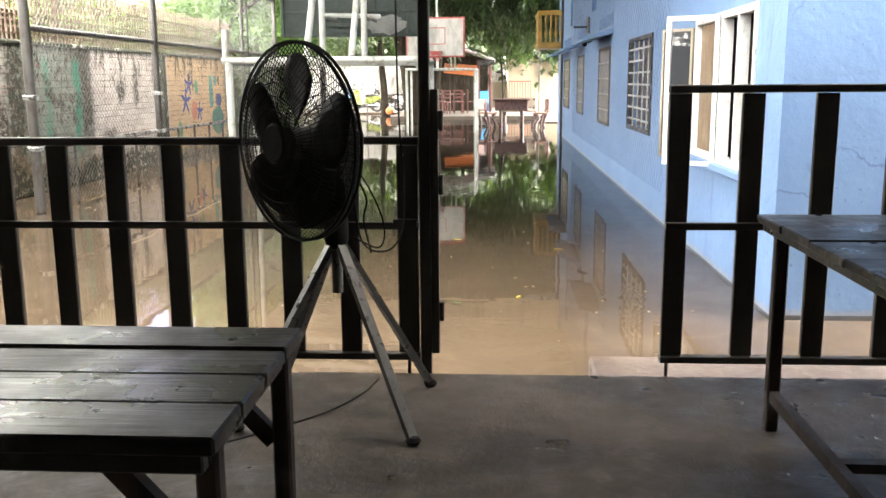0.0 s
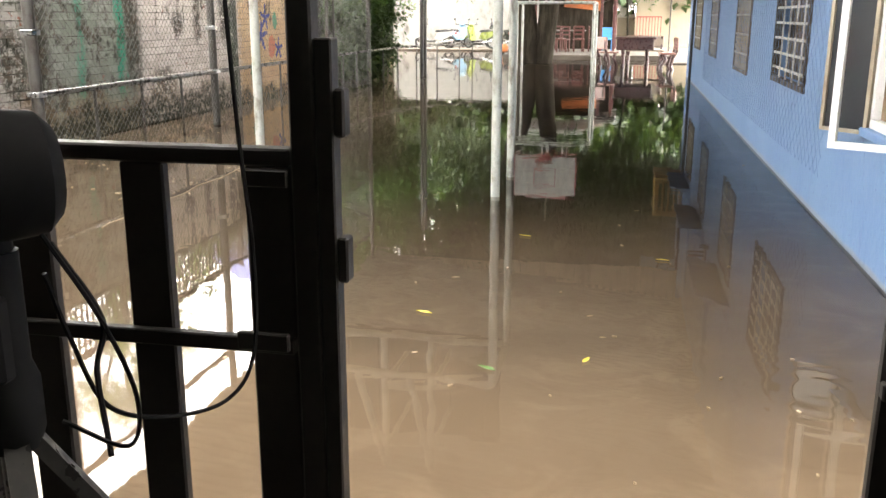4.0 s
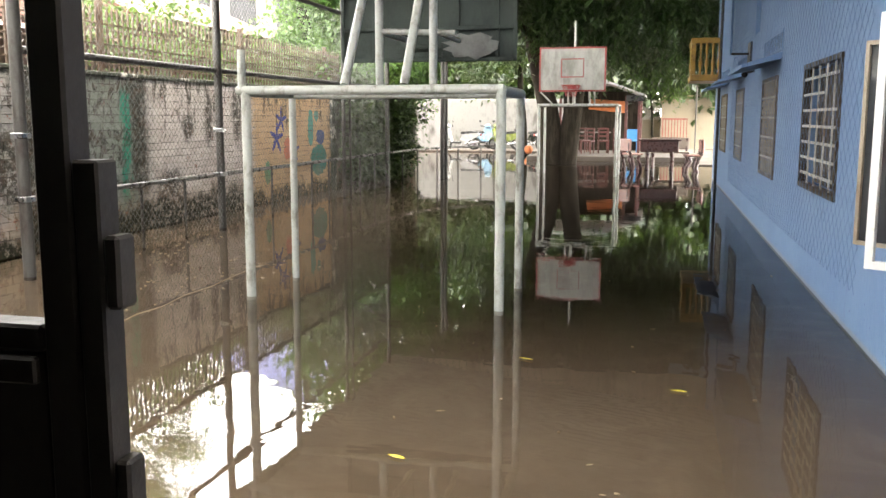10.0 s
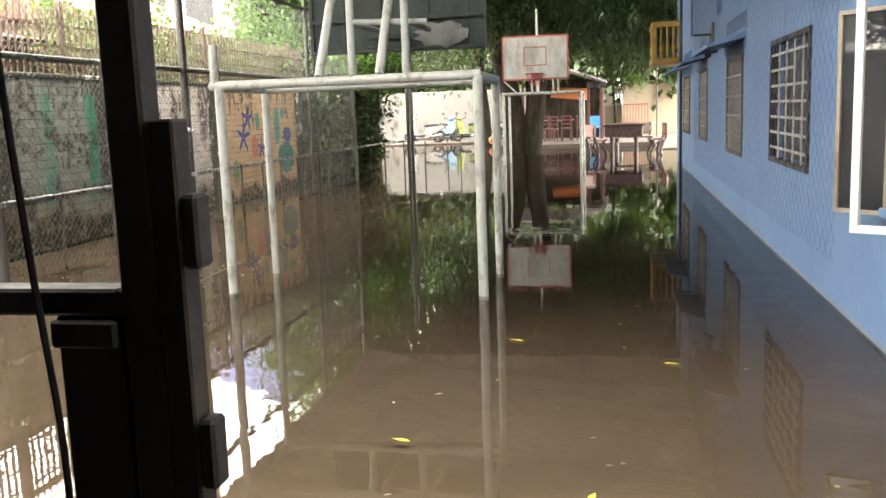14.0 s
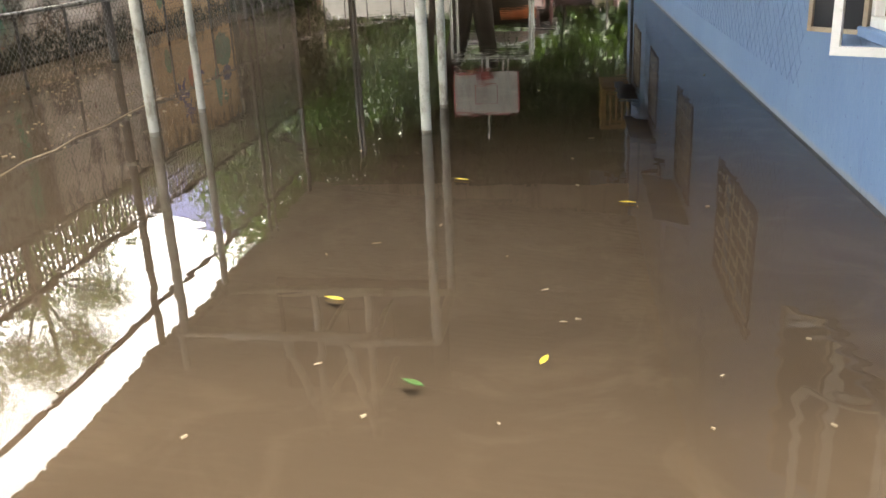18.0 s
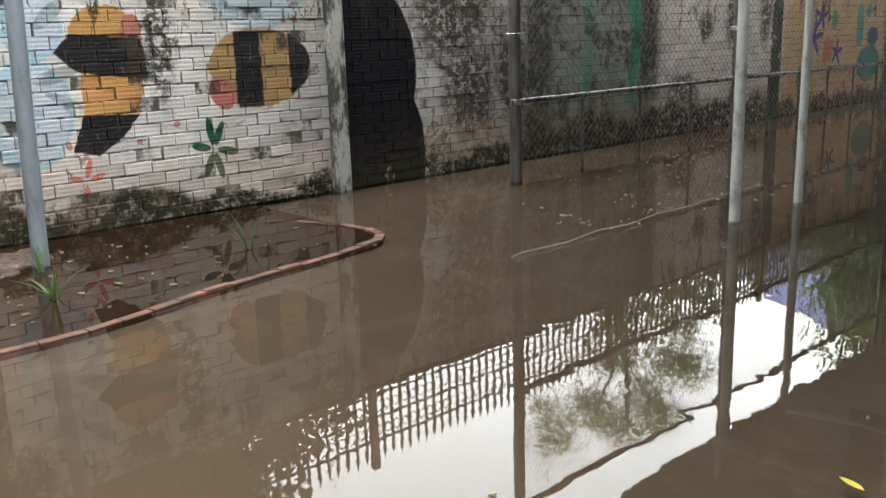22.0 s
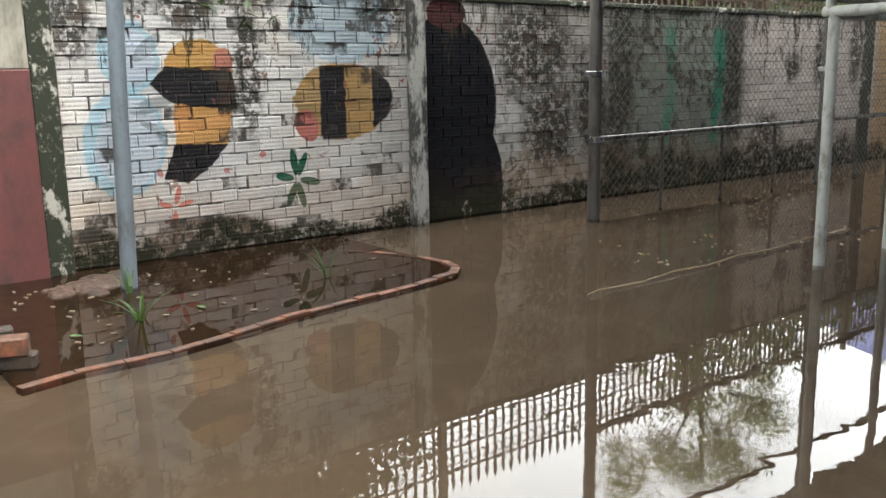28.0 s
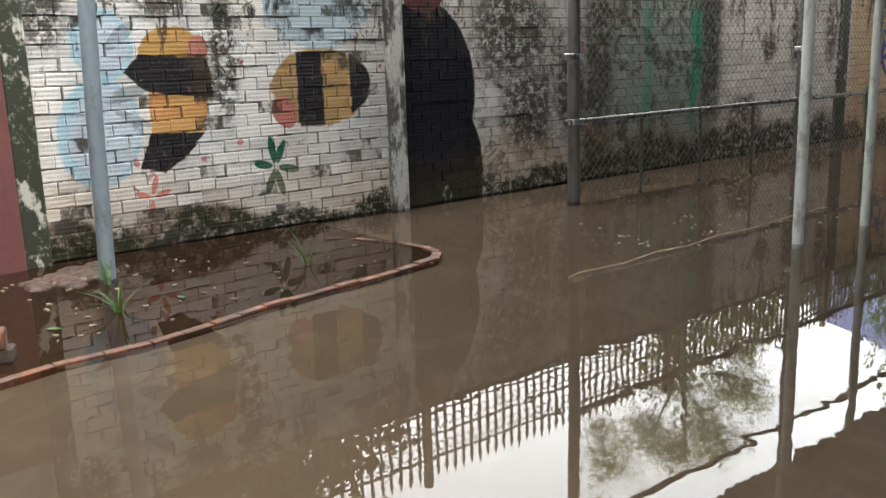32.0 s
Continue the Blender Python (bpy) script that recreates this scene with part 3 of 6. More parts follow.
GRILLE_WHITE = streaked("rusty_white_grille", (0.40, 0.385, 0.35), (0.13, 0.09, 0.06), 0.55, 0.46, 0.66, 9, 0.5)
NET_CORD = plain("grey_net_cord", (0.088, 0.14, 0.24), (0.07, 0.11, 0.19), 0.7, bump=0)
TABLE_WOOD = wood("black_stained_planks", (0.024, 0.022, 0.0215), (0.010, 0.0095, 0.009), 0.30, "x")
LEG_WOOD = wood("dark_table_leg", (0.038, 0.025, 0.021), (0.016, 0.012, 0.011), 0.45, "z")
BLACK_PLASTIC = plain("black_plastic", (0.008, 0.008, 0.009), (0.012, 0.012, 0.012), 0.75, bump=0, gloss=0.06)
FAN_WIRE = plain("black_coated_wire", (0.008, 0.008, 0.009), (0.014, 0.014, 0.014), 0.7, 0.0, bump=0, gloss=0.06)
WET_LEDGE = plain("wet_brown_concrete", (0.062, 0.044, 0.035), (0.038, 0.027, 0.021), 0.5, fine=35, broad=2.5, bump=0.005)
TRIPOD = plain("scuffed_grey_tube", (0.050, 0.050, 0.050), (0.082, 0.078, 0.074), 0.4, 0.4, broad=16, cut=(0.4, 0.85), bump=0.001)
MAROON = streaked("faded_maroon_paint", (0.125, 0.036, 0.034), (0.045, 0.025, 0.023), 0.65, 0.38, 0.68, 2, 0.6)
CREAM = streaked("stained_cream_render", (0.33, 0.31, 0.26), (0.16, 0.15, 0.12), 0.8, 0.42, 0.65, 3, 0.4)
MOSS = streaked("mossy_render", (0.022, 0.026, 0.015), (0.40, 0.38, 0.34), 0.9, 0.56, 0.63, 5, 0.6)
RUST = plain("rusty_cream_iron", (0.105, 0.078, 0.056), (0.058, 0.030, 0.018), 0.65, 0.1, fine=40, broad=7, cut=(0.42, 0.6), bump=0.001)
RED_BRICK = plain("wet_red_brick", (0.23, 0.085, 0.042), (0.080, 0.044, 0.030), 0.5, broad=5, cut=(0.38, 0.58), bump=0.004)
MUD = plain("dark_wet_mud", (0.105, 0.078, 0.062), (0.060, 0.046, 0.038), 0.8, broad=3, bump=0.01, gloss=0.0)
EARTH = plain("dusty_ground", (0.060, 0.046, 0.036), (0.035, 0.027, 0.021), 0.9, broad=0.8, bump=0.006)
DARK_BRICK = plain("blackened_brick", (0.034, 0.026, 0.021), (0.060, 0.040, 0.028), 0.6, broad=8, bump=0.006)
RUBBLE = plain("wet_earth_rubble", (0.085, 0.050, 0.035), (0.05, 0.033, 0.026), 0.6, broad=9, bump=0.008)
FAR_WHITE = streaked("far_white_wall", (0.21, 0.20, 0.185), (0.065, 0.06, 0.05), 0.8, 0.5, 0.72, 1.2, 0.5)
FAR_CREAM = streaked("far_cream_wall", (0.25, 0.21, 0.15), (0.16, 0.13, 0.09), 0.8, 0.5, 0.75, 1.0, 0.6)
PINK = streaked("pink_house_wall", (0.115, 0.070, 0.062), (0.075, 0.048, 0.042), 0.8, 0.5, 0.7, 1.0, 0.4)
TILE_RED = streaked("weathered_red_roof", (0.105, 0.036, 0.023), (0.062, 0.028, 0.020), 0.7, 0.42, 0.65, 2, 1.0)
LAVENDER = streaked("lavender_blue_wall", (0.30, 0.33, 0.62), (0.24, 0.26, 0.50), 0.7, 0.5, 0.7, 0.6, 0.5)
GOLD = plain("ochre_balcony_paint", (0.22, 0.12, 0.014), (0.13, 0.07, 0.012), 0.5, broad=5)
BARK = streaked("dark_bark", (0.016, 0.013, 0.010), (0.034, 0.028, 0.022), 0.9, 0.4, 0.65, 7, 0.2, gloss=0.04)
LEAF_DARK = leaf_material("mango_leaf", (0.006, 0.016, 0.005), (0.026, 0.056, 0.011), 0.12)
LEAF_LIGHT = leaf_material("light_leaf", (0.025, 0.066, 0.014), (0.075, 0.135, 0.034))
# wall tree: sunlight is put into this brighter green
LEAF_SUN = leaf_material("sun_painted_leaf", (0.040, 0.095, 0.022), (0.115, 0.195, 0.062))
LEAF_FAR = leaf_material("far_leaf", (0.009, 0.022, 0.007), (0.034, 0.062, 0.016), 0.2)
DARK_RED_WOOD = plain("dark_red_wood", (0.075, 0.018, 0.015), (0.04, 0.016, 0.013), 0.5, bump=0.001)
LEAF_FINE = leaf_material("pale_feathery_leaf", (0.10, 0.14, 0.06), (0.18, 0.21, 0.10), 0.5)
PLANT = leaf_material("young_blade", (0.030, 0.068, 0.016), (0.055, 0.105, 0.028))
YELLOW_LEAF = plain("yellow_leaf", (0.55, 0.42, 0.05), (0.45, 0.40, 0.08), 0.5, broad=30, bump=0)
PALE_BIT = plain("pale_debris", (0.32, 0.26, 0.18), (0.18, 0.14, 0.09), 0.7, broad=30, bump=0)
GREEN_LEAF = plain("green_leaf", (0.05, 0.12, 0.03), (0.08, 0.15, 0.04), 0.45, broad=30, bump=0)
SEAT_PINK = plain("pink_terrazzo", (0.25, 0.12, 0.10), (0.17, 0.08, 0.07), 0.4, broad=8)
SEAT_DARK = plain("maroon_terrazzo", (0.06, 0.026, 0.024), (0.04, 0.02, 0.02), 0.35, broad=8)
ROPE = plain("pale_rope", (0.42, 0.35, 0.25), (0.25, 0.19, 0.12), 0.8, bump=0)
SHED_ROOF = plain("pale_shed_roof", (0.40, 0.40, 0.40), (0.28, 0.28, 0.28), 0.5)
ORANGE = plain("orange_canvas", (0.42, 0.13, 0.04), (0.30, 0.09, 0.035), 0.7)
TYRE = plain("tyre_rubber", (0.015, 0.015, 0.015), (0.03, 0.03, 0.03), 0.7, bump=0)
CHROME = plain("dull_metal", (0.35, 0.35, 0.35), (0.2, 0.2, 0.2), 0.3, 0.9, bump=0)
BIKE_WHITE = plain("white_fairing", (0.30, 0.30, 0.295), (0.26, 0.26, 0.26), 0.25, bump=0)
BIKE_BLACK = plain("black_fairing", (0.02, 0.02, 0.022), (0.035, 0.035, 0.035), 0.25, bump=0)
BIKE_BLUE = plain("pale_blue_fairing", (0.16, 0.27, 0.36), (0.12, 0.2, 0.28), 0.3, bump=0)
BIKE_LIME = plain("lime_fairing", (0.16, 0.19, 0.03), (0.05, 0.06, 0.03), 0.3, bump=0)
BLUE_PLASTIC = plain("blue_plastic", (0.05, 0.22, 0.45), (0.04, 0.17, 0.36), 0.4, bump=0)

# ---- setting: ground, water, floor ----
def sheet(x0, x1, y0, y1, z):
    return Mesh().add([(x0, y0, z), (x1, y0, z), (x1, y1, z), (x0, y1, z)], [(0, 1, 2, 3)])


solid("ground", sheet(-900, 900, -900, 900, -0.42), MUD, "dark muddy yard bottom under the flood", "ground", kind="structure")
solid("water", sheet(-14, 14, 4.2, 45.0, 0.0), WATER, "still muddy brown flood water covering the yard", "water", kind="structure")
solid("water_silt", sheet(-14, 14, 4.2, 45.0, -0.03), SILT, "thick pale clay silt hanging just under the water surface", "water", kind="structure")
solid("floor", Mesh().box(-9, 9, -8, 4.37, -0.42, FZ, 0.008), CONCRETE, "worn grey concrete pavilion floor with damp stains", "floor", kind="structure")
solid("pavement", Mesh().box(1.17, 5.5, 4.372, 4.93, -0.42, 0.10, 0.012), WET_LEDGE, "pale concrete ledge just above the flood water", "ledge", kind="structure")
solid("kerb", Mesh().box(-0.40, 1.168, 4.372, 4.62, -0.42, 0.085, 0.012), WET_LEDGE, "chipped wet concrete kerb under the railing", "kerb", kind="structure")
land = Mesh().box(-14, 2.2, 40.6, 70, -0.4, 0.07, 0.02).box(-3.2, 2.4, 33.6, 40.6, -0.4, 0.16, 0.02).box(2.2, 30, 31.5, 70, -0.4, 0.04, 0.02)
solid("far_ground", land, EARTH, "dry dusty ground rising out of the flood", "ground", kind="structure")


# ---- setting: the blue building ----
def pierced(x0, x1, y0, y1, z0, z1, holes):
    """An upright wall along y with rectangular openings (y0, y1, z0, z1)."""
    m = Mesh()
    ys = sorted({y0, y1, *(h[0] for h in holes), *(h[1] for h in holes)})
    for a, b in zip(ys, ys[1:]):
        cut = sorted((h[2], h[3]) for h in holes if h[0] <= a and b <= h[1])
        z = z0
        for lo, hi in cut:
            if lo > z:
                m.box(x0, x1, a, b, z, lo)
            z = hi
        if z < z1:
            m.box(x0, x1, a, b, z, z1)
    return m


WINDOWS = [(10.56, 12.29, 0.81, 1.90), (14.20, 15.66, 0.73, 1.90), (18.25, 19.60, 0.75, 1.89), (21.72, 23.30, 0.76, 1.89)]
CASEMENT = (6.68, 8.46, 0.79, 1.89)
SLITS = [(16.45, 17.05, 2.58, 4.2), (12.40, 13.02, 2.62, 4.2), (21.2, 21.7, 2.6, 4.2)]
wb = solid("wall_blue", pierced(WX, WX + 0.2, 6.1, 23.9, -0.42, 6.4, WINDOWS + [CASEMENT] + SLITS), BLUE, "bright blue painted wall, cracked and stained at the water", "wall", kind="structure")
weld = bmesh.new()
weld.from_mesh(wb.data)
bmesh.ops.remove_doubles(weld, verts=weld.verts[:], dist=0.0005)
weld.to_mesh(wb.data)
weld.free()
solid("wall_blue_end", Mesh().box(WX + 0.2, 9, 6.1, 6.3, -0.42, 6.4), BLUE, "bright blue painted end wall", "wall", kind="structure")
solid("wall_blue_far", Mesh().box(WX + 0.2, 9, 23.7, 23.9, -0.42, 6.4), BLUE, "blue painted far end wall", "wall", kind="structure")
solid("wall_inside", Mesh().box(WX + 2.4, WX + 2.5, 6.3, 23.7, -0.42, 6.4), SHADE_DARK, "room wall behind the windows, painted dark for dimness", "wall", kind="structure")
solid("ceiling_rooms", Mesh().box(WX + 0.2, WX + 2.4, 6.3, 23.7, 2.5, 2.55), SHADE_DARK, "ceiling of the rooms, painted dark for dimness", "ceiling", kind="structure")
for a, b, lo, hi in SLITS:
    solid("wall_slit", Mesh().box(WX + 0.07, WX + 0.10, a + 0.002, b - 0.002, lo, hi), BLUE, "narrow recessed blue wall slot", "wall recess", kind="structure")


def grille_window(a, b, lo, hi, near):
    """A barred window. near: white bars in front of plank shutters; else a tan scroll grille."""
    w = thing("window_1" if near else "window_2", "white barred window with brown shutters in the blue wall" if near else "tan wooden window with a scrolled iron grille", "window", kind="structure")
    fr, bar = (SHUTTER, GRILLE_WHITE) if near else (TAN_WOOD, GRILLE_TAN)
    t = 0.045
    for y0, y1, z0, z1 in ((a, b, lo, lo + t), (a, b, hi - t, hi), (a, a + t, lo + t, hi - t), (b - t, b, lo + t, hi - t)):
        part("window_frame", Mesh().box(WX - 0.02, WX + 0.06, y0, y1, z0, z1, 0.004), fr, w)
    k = 6 if near else 4
    step = (b - a - 2 * t) / k
    for i in range(k):
        part("shutter_board", Mesh().box(WX + 0.10, WX + 0.125, a + t + i * step + 0.004, a + t + (i + 1) * step - 0.004, lo + t, hi - t, 0.004), SHUTTER if near else TAN_WOOD, w)
    if near:
        for i in range(1, 8):
            z = lo + (hi - lo) * i / 8
            short = i == 6
            part("cross_bar", Mesh().box(WX - 0.012, WX + 0.0, a + t + (0.62 if short else 0), b - t, z - 0.011, z + 0.011), bar, w)
        for i in range(1, 5):
            y = a + (b - a) * i / 5
            part("upright_bar", Mesh().box(WX + 0.002, WX + 0.014, y - 0.012, y + 0.012, lo + t, hi - t), bar, w)
    else:
        for i in range(1, 8):
            y = a + (b - a) * i / 8
            part("upright_bar", Mesh().tube([(WX - 0.005, y, lo + t), (WX - 0.005, y, hi - t)], 0.010, 6), bar, w)
        for i in range(1, 5):
            z = lo + (hi - lo) * i / 5
            part("cross_bar", Mesh().box(WX - 0.016, WX - 0.006, a + t, b - t, z - 0.012, z + 0.012), bar, w)
        sc = Mesh()
        for i in range(8):
            for z in (lo + (hi - lo) * 0.3, lo + (hi - lo) * 0.7):
                y = a + (b - a) * (i + 0.5) / 8
                sc.tube([(WX - 0.006, y + 0.055 * math.cos(q * 0.7854), z + 0.075 * math.sin(q * 0.7854)) for q in range(9)], 0.006, 5)
        tagged(part("scroll_work", sc, bar, w), kind="stuff")
    return w


for i, (a, b, lo, hi) in enumerate(WINDOWS):
    grille_window(a, b, lo, hi, i == 0)

# cord net hung over the blue wall
net = Mesh()
ny0, ny1, nz0, nz1, nstep = 9.6, 20.5, 0.30, 4.3, 0.16
for i in range(int((ny1 - ny0 + nz1 - nz0) / nstep)):
    a = ny0 + i * nstep
    p = (a, nz0) if a < ny1 else (ny1, nz0 + a - ny1)
    q = (a - (nz1 - nz0), nz1) if a - (nz1 - nz0) > ny0 else (ny0, nz0 + a - ny0)
    sag = 0.02 * math.sin(i * 0.37)
    net.tube([(WX - 0.022, p[0] + sag, p[1]), (WX - 0.022, q[0] + sag, q[1])], 0.0014, 3, cap=False)
    net.tube([(WX - 0.025, ny0 + ny1 - p[0] + sag, p[1]), (WX - 0.025, ny0 + ny1 - q[0] + sag, q[1])], 0.0014, 3, cap=False)
solid("wall_net", net, NET_CORD, "thin grey diamond cord net hung over the blue wall", "net", kind="stuff")

# the casement with two leaves standing open
cw = thing("window_3", "white casement window standing open, brown curtain inside", "window", kind="structure")
a, b, lo, hi = CASEMENT
t = 0.05
for y0, y1, z0, z1 in ((a, b, lo, lo + t), (a, b, hi - t, hi), (a, a + t, lo + t, hi - t), (b - t, b, lo + t, hi - t), (7.54, 7.61, lo + t, hi - t), (7.10, 7.13, lo + t, hi - t)):
    part("window_frame", Mesh().box(WX - 0.015, WX + 0.07, y0, y1, z0, z1, 0.004), WHITE_FRAME, cw)
part("window_sill", Mesh().box(WX - 0.06, WX - 0.002, a - 0.04, b + 0.04, lo - 0.05, lo, 0.006), BLUE, cw)
for i in range(4):
    part("shutter_board", Mesh().box(WX + 0.03, WX + 0.055, 7.612 + 0.2 * i, 7.808 + 0.2 * i, lo + t, hi - t, 0.004), SHUTTER_TAN, cw, "brown wooden shutter board")
part("curtain", Mesh().box(WX + 0.45, WX + 0.47, a - 0.3, b + 0.5, lo - 0.2, hi + 0.1), CURTAIN, cw)
for name, p, q, z0, z1, mat in (("sash", (2.005, 7.78), (WX - 0.02, 7.58), 0.762, 1.872, WHITE_FRAME), ("inner_sash", (2.145, 8.70), (WX - 0.02, 8.46), 0.75, 1.825, GRILLE_TAN)):
    sash = Mesh()
    s = 0.022 if name == "inner_sash" else 0.034
    d = (Vector((*q, 0)) - Vector((*p, 0))).normalized()
    e0, e1 = Vector((*p, 0)), Vector((*q, 0))
    for e in (e0 + d * s / 2, e1 - d * s / 2):
        sash.bar(e + Vector((0, 0, z0)), e + Vector((0, 0, z1)), s, 0.035, d.cross(Vector((0, 0, 1))))
    for z in (z0 + s / 2, z1 - s / 2):
        sash.bar(e0 + d * s + Vector((0, 0, z)), e1 - d * s + Vector((0, 0, z)), 0.035, s)
    so = part(name, sash, mat, cw, "white painted open window leaf" if name == "sash" else "beige framed open leaf with dark filmed glass")
    if name == "sash":
        continue
    pane = Mesh().bar(e0 + d * s + Vector((0, 0, (z0 + z1) / 2)), e1 - d * s + Vector((0, 0, (z0 + z1) / 2)), 0.004, z1 - z0 - 2 * s)
    part("pane", pane, GLASS, so)
    for z in (z0 + 0.12, z0 + 0.50, z1 - 0.22):
        hb = Mesh().bar(e0 + Vector((-0.012, -0.004, z)), e0 + Vector((-0.012, -0.004, z + 0.10)), 0.014, 0.02)
        part("catch", hb, CHROME, so)


def awning(y0, y1, z):
    aw = thing("awning", "sloping blue concrete window hood", "awning")
    part("slab", Mesh().prism([(WX, z + 0.10), (WX - 0.42, z), (WX - 0.42, z + 0.035), (WX, z + 0.17)], "y", y0, y1), BLUE, aw)
    return aw


for y0, y1 in ((14.0, 16.0), (18.05, 19.85), (21.5, 23.6)):
    awning(y0, y1, 1.97)
    vent = thing("wall_vent", "blue pierced block vent above the window hood", "vent", group="vents over windows")
    part("vent_frame", Mesh().box(WX - 0.012, WX + 0.004, y0 - 0.05, y1 - 0.2, 2.165, 2.19).box(WX - 0.012, WX + 0.004, y0 - 0.05, y1 - 0.2, 2.36, 2.385), BLUE, vent)
    k = 14
    for i in range(k):
        y = y0 + (y1 - 0.25 - y0) * i / (k - 1)
        part("vent_bar", Mesh().box(WX - 0.012, WX + 0.004, y - 0.02, y + 0.02, 2.192, 2.358), BLUE, vent)
    # dark sheet on the wall face, painted shade for the vent holes
    part("vent_back", Mesh().box(WX - 0.004, WX - 0.001, y0, y1 - 0.25, 2.192, 2.358), SHADE_DARK, vent)
br = thing("wall_bracket", "small black iron bracket on the blue wall", "bracket")
part("plate", Mesh().box(WX - 0.03, WX - 0.001, 17.35, 17.75, 2.24, 2.52, 0.004), BLACK_STEEL, br)
part("arm", Mesh().box(WX - 0.28, WX - 0.032, 17.5, 17.54, 2.34, 2.37), BLACK_STEEL, br)
lp = thing("wall_lamp", "small dark lamp under the window hood", "lamp")
part("holder", Mesh().tube([(WX, 16.9, 2.08), (WX - 0.10, 16.9, 2.06)], 0.02, 8), BLACK_STEEL, lp)
part("bulb", Mesh().ball((WX - 0.13, 16.9, 2.03), 0.045), BLACK_PLASTIC, lp, smooth=True)
dp = thing("drain_pipe", "thin dark pipe at the wall end", "pipe")
part("pipe", Mesh().tube([(WX - 0.03, 23.95, 0.0), (WX - 0.03, 23.95, 4.6)], 0.03, 8), BLACK_STEEL, dp)

# ---- setting: roof over the court ----
def ribbed(x0, x1, y0, y1, zf, pitch=0.19, h=0.03):
    """A ribbed sheet whose ribs run across, along x."""
    m = Mesh()
    n = int((y1 - y0) / pitch)
    prof = []
    for i in range(n):
        y = y0 + i * pitch
        prof += [(y, 0), (y + pitch * 0.55, 0), (y + pitch * 0.66, h), (y + pitch * 0.89, h)]
    xs = [x0, (x0 + x1) / 2, x1]
    for x in xs:
        m.v += [(x + (0.03 * math.sin(y * 1.7) if x == x0 else 0), y, zf(x) + dz) for y, dz in prof]
    k = len(prof)
    for j in range(2):
        m.f += [(j * k + i, j * k + i + 1, (j + 1) * k + i + 1, (j + 1) * k + i) for i in range(k - 1)]
    return m


solid("roof", ribbed(FX - 0.06, WX + 0.1, 6.15, 22.15, lambda x: 3.77 + (x - FX) * 0.11), ROOF, "weathered ribbed metal roof over the court", "roof", kind="structure")
# unseen pavilion roof, its front edge set by the skylight wanted
solid("roof_pavilion", ribbed(-9.3, 9.3, -8.0, 4.9, lambda x: 3.55), PAVILION_ROOF, "unseen weathered ribbed metal roof assumed over the pavilion", "roof", kind="structure")
fa = Mesh()
x = FX
while x < WX - 0.14:
    fa.box(x, x + 0.085, 21.90, 21.915, 3.83, 4.95).box(x + 0.085, x + 0.15, 21.955, 21.97, 3.83, 4.95)
    x += 0.15
solid("fascia", fa, FASCIA, "pale ribbed sheet closing the roof end", "fascia", kind="structure")
# slab above the view, added to keep skylight off the wall end
solid("eave", Mesh().box(1.55, WX + 0.2, 21.98, 26.2, 4.7, 4.85, 0.01), BLUE, "added unseen blue slab shading the wall end", "eave", kind="structure")
# unseen board and walls, added to block fill light in the pavilion
solid("added_eave_board", Mesh().box(-9.3, 9.3, 4.86, 4.90, 2.05, 3.58, 0.006), BLACK_STEEL, "added unseen board keeping light out of the pavilion", "eave", kind="structure")
solid("wall_back", Mesh().box(-9.3, 9.3, -8.2, -8.0, -0.42, 3.5), SHADE_DARK, "added unseen wall closing off light behind the pavilion", "wall", kind="structure")
for x in (-9.3, 9.2):
    solid("wall_side", Mesh().box(x, x + 0.1, -7.99, 4.28, -0.42, 3.5), SHADE_DARK, "added unseen side wall closing off light to the pavilion", "wall", kind="structure")
for x, y in ((-9.1, -4.9), (-9.1, 0), (-9.1, 4.1), (9.0, -4.9), (9.0, 0), (9.0, 4.1)):
    solid("pavilion_post", Mesh().box(x, x + 0.12, y, y + 0.12, -0.4, 3.55), BLACK_STEEL, "black steel post under the pavilion roof", "post", kind="structure")

# ---- setting: the brick wall ----
BW, BH = 0.205, 0.0905
rng = random.Random(5)
core = Mesh().box(LX - 0.2, LX - 0.014, 1.0, 27.0, -0.42, 1.90)
wall = solid("wall_brick", core, BRICK, "old brick wall with faded mural, peeling white paint and mould", "wall", kind="structure")
part("coping", Mesh().box(LX - 0.22, LX + 0.02, 6.0, 27.0, 1.902, 1.955, 0.012), MOSS, wall, "blackened mossy wall top")
part("pier", Mesh().box(LX - 0.013, LX + 0.075, 6.0, 6.17, -0.42, 1.90, 0.012), MOSS, wall, "mossy rendered pier")
part("pier", Mesh().box(LX - 0.013, LX + 0.06, 9.02, 9.19, -0.42, 1.90, 0.012), streaked("grey_pier_render", (0.33, 0.32, 0.30), (0.035, 0.035, 0.03), 0.85, 0.44, 0.56, 5, 0.4), wall, "grey stained rendered pier")
part("pier", Mesh().box(LX - 0.013, LX + 0.05, 16.62, 16.80, -0.42, 1.90, 0.012), MOSS, wall, "dark rendered pier")
part("pier", Mesh().box(LX - 0.013, LX + 0.05, 20.5, 20.7, -0.42, 1.90, 0.012), MOSS, wall, "dark rendered pier")
solid("wall_maroon", Mesh().box(LX - 0.2, LX + 0.11, 1.0, 5.998, -0.42, 1.36, 0.008), MAROON, "faded maroon painted wall", "wall", kind="structure")
solid("wall_cream", Mesh().box(LX - 0.2, LX + 0.10, 1.0, 5.998, 1.362, 2.3, 0.008), CREAM, "stained cream wall above the maroon paint", "wall", kind="structure")

